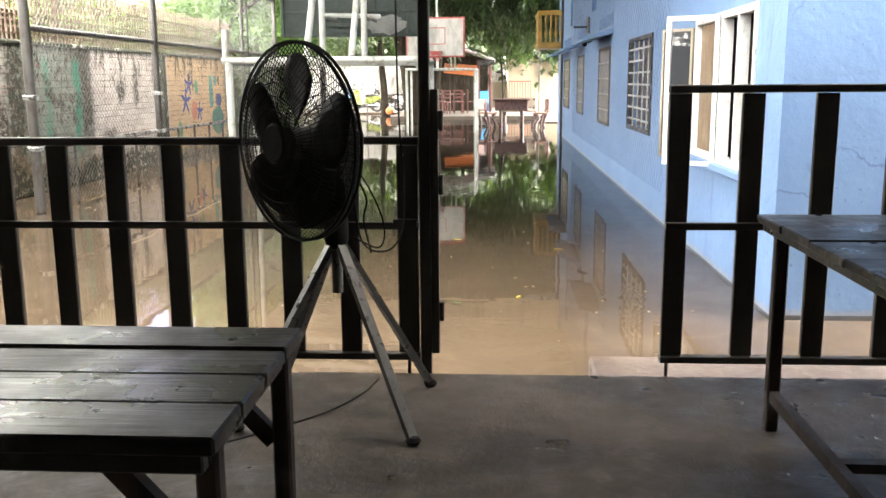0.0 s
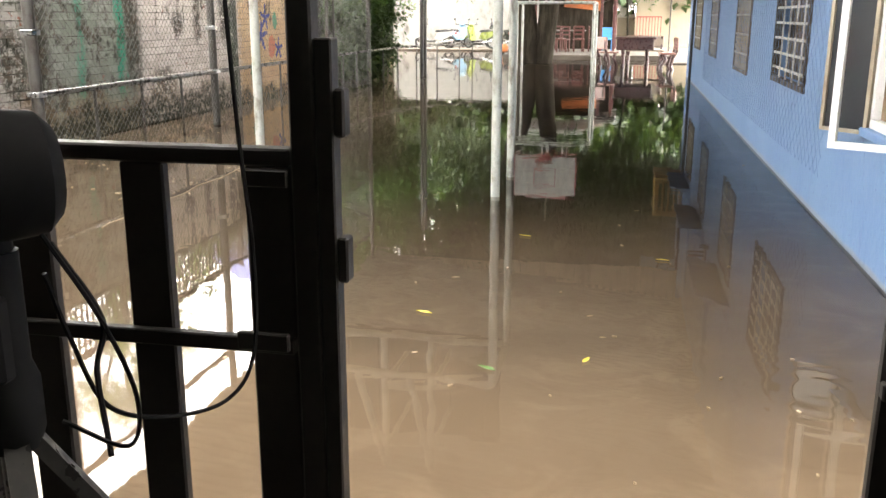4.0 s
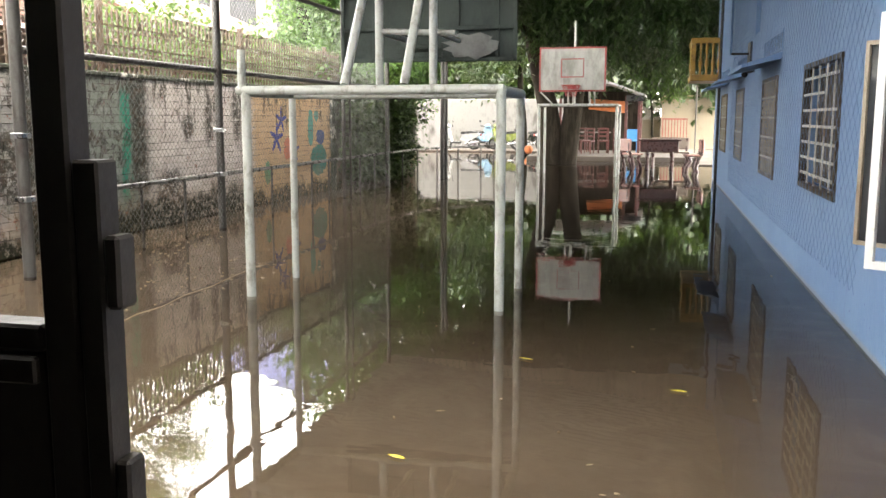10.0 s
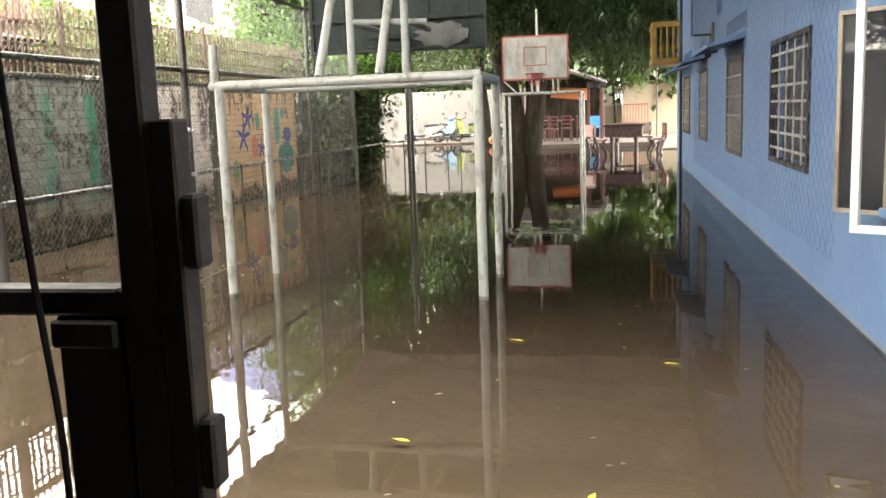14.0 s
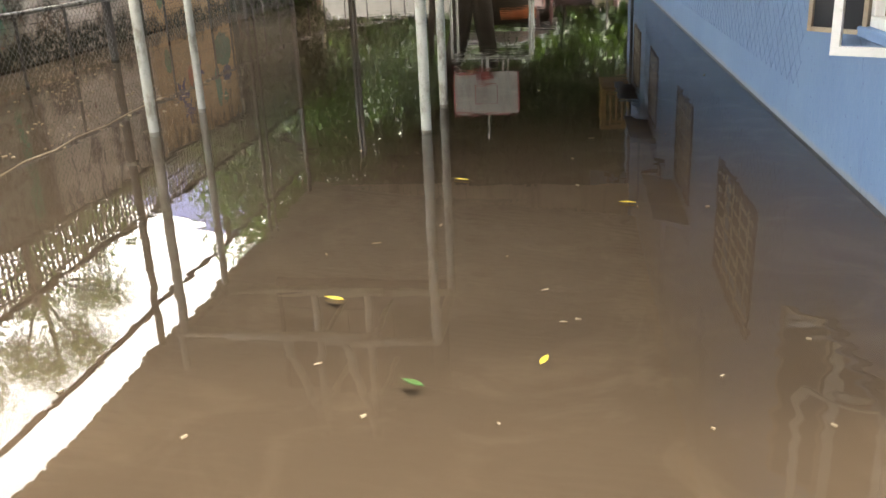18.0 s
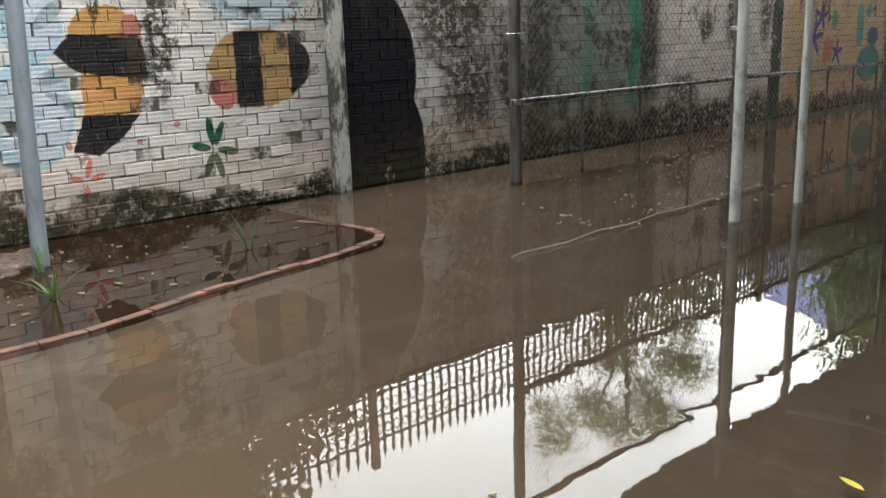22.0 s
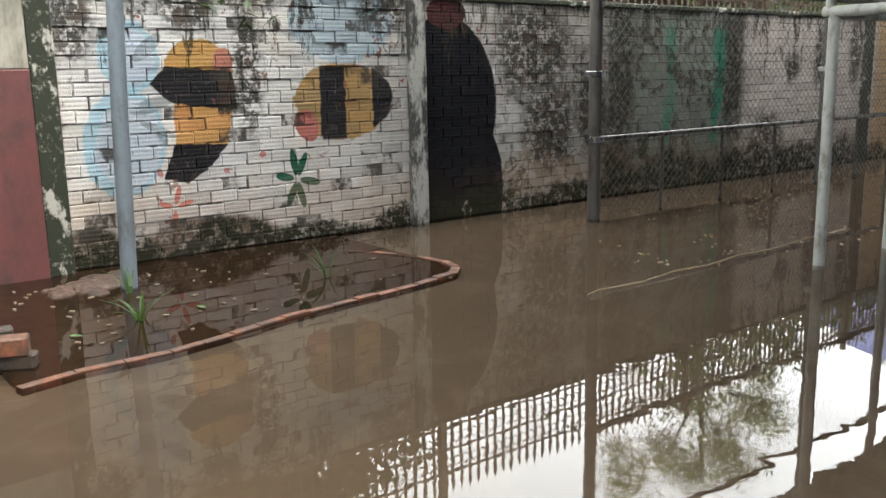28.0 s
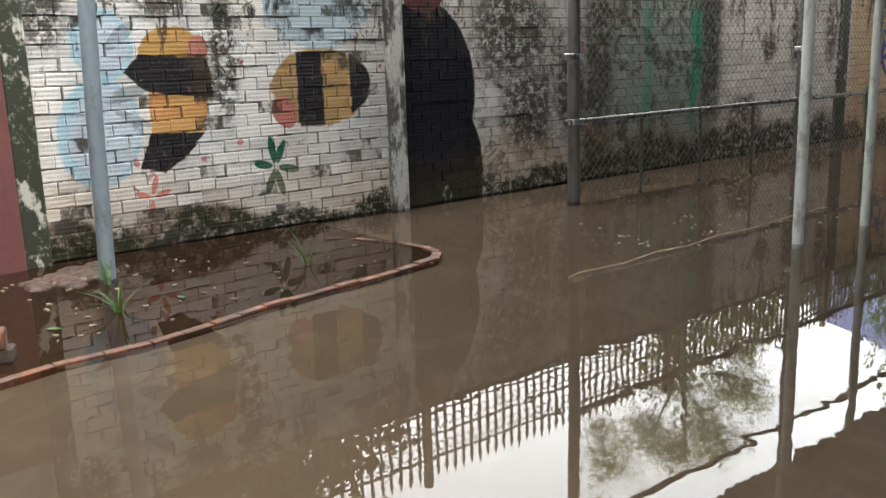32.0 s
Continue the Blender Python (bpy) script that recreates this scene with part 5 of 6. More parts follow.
for i in range(26):
    a, r = rng.uniform(0, 6.28), rng.uniform(0, 0.32)
    heap.ball((-4.75 + r * 0.8 * math.cos(a), 6.15 + r * math.sin(a), -0.01), rng.uniform(0.03, 0.09), 7, (1.3, 1.3, 0.55))
tagged(part("rubble", heap, RUBBLE, bed, "crumbled earth and rubble"), kind="stuff")
seglen, acc = 0.2, []
for p, q in zip(path, path[1:]):
    k = max(1, round((q - p).length / seglen))
    acc += [(p.lerp(q, i / k), p.lerp(q, (i + 1) / k)) for i in range(k)]
for p, q in acc:
    z = rng.uniform(0.004, 0.016) - (0.012 if p.x < -3.9 else 0)
    d = (q - p).normalized()
    part("kerb_brick", Mesh().bar(p + d * 0.004 + Vector((0, 0, z - 0.045)), q - d * 0.004 + Vector((0, 0, z - 0.045)), rng.uniform(0.048, 0.064), 0.09), RED_BRICK, bed)
st = thing("brick_stack", "small stack of wet broken bricks", "bricks")
for i, (x, y, z, a) in enumerate(((-3.50, 5.28, 0.020, 5), (-3.32, 5.36, 0.018, -8), (-3.48, 5.30, 0.108, 12), (-3.31, 5.33, 0.105, 0), (-3.44, 5.10, 0.10, 20))):
    part("brick", Mesh().box(-0.10, 0.10, -0.05, 0.05, -0.043, 0.043, 0.008, pose(x, y, z, 0, 0, 70 + a)), RED_BRICK if i == 3 else DARK_BRICK, st)
pole = thing("leaning_pole", "grey-blue painted steel pole beside the wall", "pole")
part("tube", Mesh().tube([(-4.55, 6.30, -0.3), (-4.53, 6.33, 1.0), (-4.50, 6.36, 2.0), (-4.46, 6.42, 4.0)], 0.05, 14), GREY_POLE, pole, smooth=True)


def tuft(x, y, h, n, label):
    t = thing("grass_tuft", label, "plant")
    for i in range(n):
        a, lean = rng.uniform(0, 6.28), rng.uniform(0.3, 1.25)
        m = Mesh()
        hh = h * rng.uniform(0.6, 1.1)
        ps = [Vector((x + 0.02 * math.cos(a), y + 0.02 * math.sin(a), -0.02)) + Vector((math.cos(a) * lean * s * s * hh, math.sin(a) * lean * s * s * hh, hh * s * (1 - 0.25 * lean * s))) for s in (0, 0.35, 0.7, 1.0)]
        sd = Vector((-math.sin(a), math.cos(a), 0))
        for p, w in zip(ps, (0.004, 0.007, 0.006, 0.001)):
            m.v += [tuple(p - sd * w), tuple(p + Vector((0, 0, -0.002))), tuple(p + sd * w)]
        m.f = [(3 * k + j, 3 * k + j + 1, 3 * k + j + 4, 3 * k + j + 3) for k in range(3) for j in range(2)]
        part("blade", m, PLANT, t)


tuft(-3.72, 6.09, 0.24, 10, "spiky green grass tuft standing in the water")
tuft(-3.95, 7.40, 0.26, 7, "small upright green shoot in the water")
tuft(-4.35, 6.25, 0.2, 6, "small green weeds at the foot of the wall")

# ---- floating bits ----
rope = thing("floating_rope", "pale thin rope floating on the water", "rope")
part("strand", Mesh().tube([(-2.5, 8.30, 0.004), (-2.53, 8.43, 0.004), (-2.50, 8.8, 0.004), (-2.56, 9.2, 0.004), (-2.52, 9.48, 0.004), (-2.58, 9.9, 0.004), (-2.55, 10.3, 0.004), (-2.60, 10.8, 0.004), (-2.62, 11.4, 0.004)], 0.003, 5), ROPE, rope, smooth=True)


def leaf(x, y, size, turn, material, label):
    m = Mesh()
    ks = (0.0, 0.25, 0.55, 0.85, 1.0)
    ws = (0.04, 0.26, 0.30, 0.16, 0.01)
    for k, w in zip(ks, ws):
        m.v += [((k - 0.5) * size, -w * size * 0.55, 0.006), ((k - 0.5) * size, 0, 0.003), ((k - 0.5) * size, w * size * 0.55, 0.007)]
    m.f = [(3 * i + j, 3 * i + j + 1, 3 * i + j + 4, 3 * i + j + 3) for i in range(4) for j in range(2)]
    o = solid("floating_leaf", m, material, label, "leaf", group="leaves on the water")
    o.matrix_basis = pose(x, y, 0.002, 0, 0, turn)


for x, y, s, a, k in ((0.06, 6.98, 0.10, 160, 0), (0.87, 6.50, 0.08, 70, 0), (0.47, 6.33, 0.10, 150, 1), (0.10, 7.6, 0.08, 20, 2), (0.93, 6.79, 0.05, 0, 2), (1.24, 8.21, 0.09, 170, 0), (0.37, 8.65, 0.10, 160, 0), (0.86, 7.08, 0.06, 30, 2), (0.14, 6.44, 0.05, 30, 2), (1.1, 9.6, 0.07, 10, 2), (-3.62, 5.72, 0.10, 40, 1), (-3.75, 6.45, 0.10, 10, 1)):
    leaf(x, y, s * (0.55 if k == 2 else 0.9), a, (YELLOW_LEAF, GREEN_LEAF, PALE_BIT)[k], ("yellow leaf floating on brown water", "green leaf floating on brown water", "pale curled leaf floating on brown water")[k])
bits = Mesh()
for i in range(200):
    if i < 30:
        x, y = rng.uniform(-0.8, 2.2), rng.uniform(5.2, 12)
    elif i < 110:
        x, y = rng.gauss(-2.75, 0.35), rng.uniform(9.2, 12.5)
    elif i < 140:
        x, y = rng.gauss(-4.0, 0.12), rng.uniform(10.5, 13.5)
    else:
        x, y = rng.uniform(-4.9, -3.3), rng.uniform(5.6, 8.0)
    s, a = rng.uniform(0.004, 0.011) * (1.0 if i < 30 else 1.7), rng.uniform(0, 6.28)
    m = Matrix.Translation((x, y, 0.004)) @ Matrix.Rotation(a, 4, "Z")
    bits.box(-s, s, -s * 0.4, s * 0.4, -0.003, 0.003, 0, m)
solid("floating_debris", bits, PALE_BIT, "scattered pale scum and leaf bits on the water", "debris", kind="stuff")


# ---- trees ----
def crown_mesh(blobs, count, size, seed, droop=0.5, narrow=0.22):
    """Leaves scattered through uneven clumps: blobs of (centre, radius)."""
    r = random.Random(seed)
    m = Mesh()
    tot = sum(b[1] ** 2 for b in blobs)
    for (c, rad) in blobs:
        k = int(count * rad * rad / tot)
        sub = [Vector(c) + Vector((r.gauss(0, 0.55), r.gauss(0, 0.55), r.gauss(0, 0.45))) * rad for _ in range(max(4, k // 14))]
        for _ in range(k):
            p = r.choice(sub) + Vector((r.gauss(0, 1), r.gauss(0, 1), r.gauss(0, 1))) * size * 0.9
            a = r.uniform(0, 6.28)
            d = Vector((math.cos(a), math.sin(a), -droop + r.gauss(0, 0.4))).normalized()
            s = d.cross(Vector((r.gauss(0, 0.3), r.gauss(0, 0.3), 1))).normalized()
            u = s.cross(d)
            ln = size * r.uniform(0.7, 1.3)
            w = ln * narrow
            n = len(m.v)
            m.v += [tuple(p), tuple(p + d * ln * 0.45 + s * w), tuple(p + d * ln - u * ln * 0.15), tuple(p + d * ln * 0.45 - s * w)]
            m.f += [(n, n + 1, n + 2, n + 3)]
    return m


def crown(name_of, blobs, count, size, seed, material, parent, droop=0.5, narrow=0.22, label=""):
    m = crown_mesh(blobs, count, size, seed, droop, narrow)
    me = bpy.data.meshes.new("crown")
    me.from_pydata(m.v, [], m.f)
    me.materials.append(material)
    o = new("crown", me)
    o.parent = parent
    return tagged(o, label)


def limbs(parent, paths):
    for pts, r0, r1 in paths:
        k = len(pts)
        part("trunk" if r0 > 0.12 else "limb", Mesh().tube(pts, [r0 + (r1 - r0) * i / (k - 1) for i in range(k)], 10), BARK, parent, smooth=True)


mango = thing("mango_tree", "large dark mango tree with two leaning trunks", "tree")
limbs(mango, [
    ([(-2.05, 31.6, -0.4), (-2.1, 31.5, 0.5), (-2.25, 31.4, 1.8), (-2.6, 31.2, 3.2), (-2.9, 30.9, 5.0), (-3.0, 30.5, 7.0)], 0.42, 0.14),
    ([(-1.75, 31.6, -0.4), (-1.62, 31.5, 0.5), (-1.45, 31.4, 1.8), (-1.2, 31.0, 3.4), (-0.6, 30.2, 5.2), (0.2, 29.2, 6.6)], 0.38, 0.12),
    ([(-1.3, 31.1, 3.0), (-0.2, 29.6, 4.2), (1.0, 28.0, 4.8), (2.0, 26.8, 4.6)], 0.11, 0.03),
    ([(-2.7, 31.1, 3.8), (-3.6, 29.8, 4.8), (-4.4, 28.4, 5.4)], 0.10, 0.03),
])
blobs = [((-0.6, 29, 5.2), 1.7), ((0.8, 28.5, 4.6), 1.5), ((1.7, 27.0, 3.9), 1.25), ((2.2, 26.5, 3.0), 0.7), ((0.6, 27.6, 4.0), 0.9), ((-0.4, 28.5, 3.6), 0.9),
         ((-2.2, 30, 5.2), 1.6), ((-3.6, 29.5, 5.6), 1.4), ((-1.6, 29.5, 3.9), 0.9), ((2.6, 28, 5.0), 1.6), ((-0.5, 30, 7.0), 2.2), ((2.0, 29, 6.8), 2.2), ((3.6, 27.5, 4.2), 1.2), ((-4.8, 28.5, 6.4), 1.3), ((-1.0, 31.5, 4.6), 1.5), ((0.8, 31.5, 4.2), 1.5), ((2.4, 30.5, 4.0), 1.4), ((-2.6, 32.5, 4.8), 1.4), ((3.8, 30, 5.5), 1.8), ((0.2, 32.5, 4.2), 0.8), ((-1.2, 32.6, 3.4), 0.8), ((-2.4, 31.5, 7.6), 2.0), ((0.6, 32.5, 8.8), 2.2), ((3.4, 30.5, 8.2), 2.0), ((-4.4, 31.0, 7.8), 1.7)]
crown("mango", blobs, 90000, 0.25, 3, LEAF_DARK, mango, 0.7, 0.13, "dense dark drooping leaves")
# two leaf layers above the view, added to shade the far yard
crown("mango", [((-2.8 + 1.9 * i, 24.2 + 2.6 * j, 8.6 + 0.8 * math.sin(i * 1.7 + j * 2.3)), 1.9) for i in range(5) for j in range(6)], 34000, 0.55, 13, LEAF_DARK, mango, 0.6, 0.30, "added high canopy out of view, for shade")
crown("mango", [((-3.0 + 1.8 * i, 23.4 + 1.9 * j, 7.6 + 0.5 * math.sin(i * 2.1 + j * 1.3)), 1.5) for i in range(6) for j in range(4)], 26000, 0.5, 17, LEAF_DARK, mango, 0.6, 0.28, "added inner canopy out of view, for shade")
low = thing("shrub", "bright green shrub behind the shelter roof", "shrub")
limbs(low, [([(0.95, 33.2, -0.1), (0.9, 33.2, 1.4), (0.8, 33.0, 2.4)], 0.05, 0.02)])
crown("shrub", [((1.0, 32.4, 2.75), 0.46), ((1.4, 32.4, 2.4), 0.40), ((0.6, 32.6, 3.0), 0.35)], 2200, 0.17, 8, LEAF_LIGHT, low, 0.3, 0.2)
thin = thing("slim_tree", "slim dark trunk near the motorbikes", "tree")
limbs(thin, [([(-3.95, 38.2, -0.4), (-3.98, 38.1, 1.2), (-4.1, 38.0, 2.6), (-4.0, 37.6, 4.6)], 0.17, 0.08)])
crown("slim", [((-3.9, 37.2, 4.8), 1.4), ((-5.5, 37, 4.2), 1.3), ((-7.2, 37.5, 4.1), 1.2), ((-2.6, 36.6, 3.6), 0.9), ((-5.6, 38.5, 3.0), 0.7)], 7000, 0.22, 4, LEAF_FAR, thin, 0.5, 0.2)
lt = thing("wall_tree", "old tree leaning over the painted wall", "tree")
limbs(lt, [([(-6.55, 23.7, -0.4), (-6.6, 23.75, 1.2), (-6.85, 23.8, 2.4), (-7.4, 24.2, 4.2), (-7.6, 24.6, 6.0)], 0.26, 0.08), ([(-6.8, 23.8, 2.2), (-6.0, 24.4, 3.2), (-5.2, 25.0, 3.9)], 0.09, 0.03)])
crown("walltree", [((-7.0, 22.9, 3.2), 0.55), ((-6.9, 23.9, 3.0), 0.7), ((-7.1, 24.2, 4.6), 0.8), ((-6.7, 25.2, 4.5), 1.3), ((-7.6, 25.8, 3.2), 0.9), ((-6.6, 25.5, 3.4), 0.95), ((-5.6, 26.0, 2.8), 0.75), ((-6.3, 25.8, 6.2), 1.5), ((-6.2, 24.6, 2.4), 0.5), ((-5.2, 26.5, 3.9), 0.8), ((-6.2, 27.5, 5.4), 1.5), ((-4.6, 28.2, 4.6), 1.0), ((-5.8, 27.0, 7.4), 1.6), ((-5.0, 24.0, 2.5), 0.5), ((-5.1, 22.8, 2.3), 0.4), ((-4.8, 25.2, 2.6), 0.55), ((-4.9, 26.4, 2.3), 0.6)], 46000, 0.15, 5, LEAF_SUN, lt, 0.5, 0.24, "leafy crown, light green with sunlight painted in")
pine = thing("feathery_tree", "sparse feathery tree standing behind the brick wall", "tree")
limbs(pine, [([(-8.4, 17.2, -0.4), (-8.3, 17.2, 2.0), (-8.2, 17.3, 4.2), (-8.1, 17.4, 6.0)], 0.12, 0.03), ([(-8.2, 17.3, 3.6), (-7.8, 16.4, 4.5), (-7.7, 15.8, 5.1)], 0.04, 0.01), ([(-8.2, 17.3, 4.0), (-8.0, 18.3, 4.7), (-7.9, 19.2, 5.1)], 0.04, 0.01), ([(-8.2, 17.3, 4.4), (-7.6, 17.2, 5.3)], 0.03, 0.01)])
crown("pine", [((-7.8, 15.9, 4.9), 0.34), ((-7.9, 17.0, 4.4), 0.3), ((-7.9, 18.4, 4.9), 0.36), ((-7.8, 16.7, 5.6), 0.34), ((-8.0, 19.2, 5.2), 0.32), ((-7.8, 17.8, 5.7), 0.36), ((-8.0, 15.2, 5.4), 0.26), ((-7.7, 17.3, 5.1), 0.28), ((-7.8, 14.7, 4.7), 0.22), ((-7.9, 18.9, 4.3), 0.24), ((-7.8, 16.2, 4.2), 0.2)], 6800, 0.15, 6, LEAF_FINE, pine, 0.2, 0.075, "thin feathery foliage")
vine = thing("creeper", "light green creeper tumbling over the spiked fence", "climbing plant")
limbs(vine, [([(-5.75, 15.5, -0.3), (-5.75, 15.5, 1.9), (-5.8, 16.5, 2.4)], 0.03, 0.015)])
crown("creeper", [((-6.1, 14.6 + 0.9 * i, 2.35 + 0.12 * math.sin(i * 2.1)), 0.42) for i in range(8)] + [((-6.6, 15.0, 2.9), 0.5), ((-6.9, 17.5, 3.0), 0.6), ((-5.6, 20.5, 2.3), 0.35)], 5200, 0.11, 9, LEAF_LIGHT, vine, 0.3, 0.3)
ivy = thing("wall_creeper", "dense green creeper on the wall top by the pier", "climbing plant")
limbs(ivy, [([(-5.6, 6.6, -0.3), (-5.6, 6.6, 1.9), (-5.7, 7.4, 2.4)], 0.03, 0.015)])
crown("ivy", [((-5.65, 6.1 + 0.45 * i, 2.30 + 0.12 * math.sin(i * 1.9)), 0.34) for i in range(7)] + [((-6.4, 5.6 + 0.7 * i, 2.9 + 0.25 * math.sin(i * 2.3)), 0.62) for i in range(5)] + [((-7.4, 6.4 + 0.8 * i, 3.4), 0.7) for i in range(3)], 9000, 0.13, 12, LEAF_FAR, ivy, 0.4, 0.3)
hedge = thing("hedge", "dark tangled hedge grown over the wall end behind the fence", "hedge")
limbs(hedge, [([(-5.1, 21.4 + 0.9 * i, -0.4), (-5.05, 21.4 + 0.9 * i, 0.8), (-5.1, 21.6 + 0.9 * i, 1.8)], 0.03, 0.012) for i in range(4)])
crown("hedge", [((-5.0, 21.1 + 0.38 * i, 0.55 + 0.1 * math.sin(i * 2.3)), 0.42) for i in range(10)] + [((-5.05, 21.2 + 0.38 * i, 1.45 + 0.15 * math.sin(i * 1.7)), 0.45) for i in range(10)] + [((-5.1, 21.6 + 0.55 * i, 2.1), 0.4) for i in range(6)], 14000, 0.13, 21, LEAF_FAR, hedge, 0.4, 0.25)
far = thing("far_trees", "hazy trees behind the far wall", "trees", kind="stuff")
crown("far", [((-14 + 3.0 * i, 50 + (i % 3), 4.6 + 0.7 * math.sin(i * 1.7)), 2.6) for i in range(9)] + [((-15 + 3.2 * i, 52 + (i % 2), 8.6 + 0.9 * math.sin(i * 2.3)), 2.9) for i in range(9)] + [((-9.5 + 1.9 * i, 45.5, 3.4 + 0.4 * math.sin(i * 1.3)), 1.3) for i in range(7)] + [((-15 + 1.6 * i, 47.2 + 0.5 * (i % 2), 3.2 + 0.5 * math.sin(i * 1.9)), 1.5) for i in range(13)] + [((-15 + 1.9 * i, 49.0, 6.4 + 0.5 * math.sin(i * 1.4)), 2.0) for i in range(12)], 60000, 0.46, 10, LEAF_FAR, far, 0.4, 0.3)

# ---- far buildings and walls ----
solid("wall_far_white", Mesh().box(-16, -2.6, 43.2, 43.4, -0.3, 2.25, 0.02), FAR_WHITE, "sunlit white painted far wall", "wall", kind="structure")
solid("wall_left_far", Mesh().box(-12, -5.30, 27.0, 27.2, -0.42, 1.9), CREAM, "stained wall at the yard corner", "wall", kind="structure")
solid("wall_far_cream", Mesh().box(1.2, 12, 46.0, 46.2, -0.3, 2.45, 0.02), FAR_CREAM, "sunlit cream far wall", "wall", kind="structure")
solid("wall_far_mid", Mesh().box(-2.6, 1.2, 47.0, 47.2, -0.3, 1.5, 0.02), FAR_CREAM, "low cream wall under metal sheets", "wall", kind="structure")
cs = thing("sheet_fence", "grey corrugated metal sheet fence", "fence")
for i in range(16):
    part("sheet", Mesh().box(-0.9 + 0.13 * i, -0.78 + 0.13 * i, 46.9 + 0.02 * (i % 2), 46.95 + 0.02 * (i % 2), 1.35, 2.3), FASCIA, cs)


def house(name, x0, x1, y0, y1, zt, wallm, roofm, label, rows, rise):
    h = thing(name, label, "house")
    part("wall", Mesh().box(x0, x1, y0, y1, -0.4, zt), wallm, h)
    part("roof", Mesh().prism([(x0 - 0.5, zt - 0.05), (x1 + 0.7, zt - 0.05), ((x0 + x1) / 2, zt + rise)], "y", y0 - 0.4, y1 + 0.4), roofm, h)
    for y in rows:
        wi = part("window", Mesh().box(x1 + 0.002, x1 + 0.03, y, y + 0.9, zt - 1.5, zt - 0.5), SHADE_DARK, h)
        part("frame", Mesh().box(x1 + 0.002, x1 + 0.05, y - 0.06, y - 0.002, zt - 1.5, zt - 0.5).box(x1 + 0.002, x1 + 0.05, y + 0.902, y + 0.96, zt - 1.5, zt - 0.5), TAN_WOOD, wi)
    return h


house("pink_house", -13.0, -7.2, 8.5, 17.2, 2.55, PINK, TILE_RED, "pink rendered house with red roof behind the wall", (9.5, 11.5, 13.5, 15.5), 0.55)
house("red_roof_house", -15.5, -9.3, 19.5, 26.5, 3.45, PINK, TILE_RED, "old dark house with weathered red metal roof", (20.5, 23.5), 1.5)
tall = thing("white_block", "tall white building with a lavender blue upper storey", "building")
part("wall", Mesh().box(-16.5, -10.9, 34.0, 39.0, -0.4, 6.4), FAR_WHITE, tall)
part("upper_storey", Mesh().prism([(-16.5, 6.402), (-10.9, 6.402), (-10.9, 9.1), (-11.6, 9.15), (-16.5, 7.2)], "y", 34.0, 39.0), LAVENDER, tall, "lavender blue upper wall")
for i in range(3):
    for z in (2.2, 4.6):
        wi = part("window", Mesh().box(-15.9 + 1.8 * i, -14.9 + 1.8 * i, 33.96, 33.998, z, z + 1.2), SHADE_DARK, tall)
        part("sill", Mesh().box(-16.0 + 1.8 * i, -14.8 + 1.8 * i, 33.88, 33.998, z - 0.1, z - 0.002), FAR_WHITE, wi)

bal = thing("balcony", "ochre painted balcony with turned balusters", "balcony")
part("slab", Mesh().box(1.73, 2.37, 23.98, 25.6, 2.22, 2.36, 0.01), GOLD, bal)
part("hand_rail", Mesh().box(1.73, 2.37, 23.98, 24.08, 3.02, 3.14, 0.01), GOLD, bal)
part("side_rail", Mesh().box(1.73, 1.83, 24.082, 25.6, 3.02, 3.14, 0.01), GOLD, bal)
part("corner_post", Mesh().box(1.73, 1.83, 23.98, 24.08, 2.362, 3.018, 0.006), GOLD, bal)
for i in range(4):
    part("baluster", Mesh().lathe((1.93 + 0.13 * i, 24.03, 2.36), [(0.035, 0), (0.02, 0.08), (0.045, 0.22), (0.02, 0.40), (0.03, 0.55), (0.035, 0.66)], 10), GOLD, bal, smooth=True)
for i in range(9):
    part("baluster", Mesh().lathe((1.78, 24.2 + 0.16 * i, 2.36), [(0.035, 0), (0.02, 0.08), (0.045, 0.22), (0.02, 0.40), (0.03, 0.55), (0.035, 0.66)], 10), GOLD, bal, smooth=True)
part("support_wall", Mesh().box(2.371, 2.5, 23.92, 25.6, -0.4, 4.4), BLUE, bal)


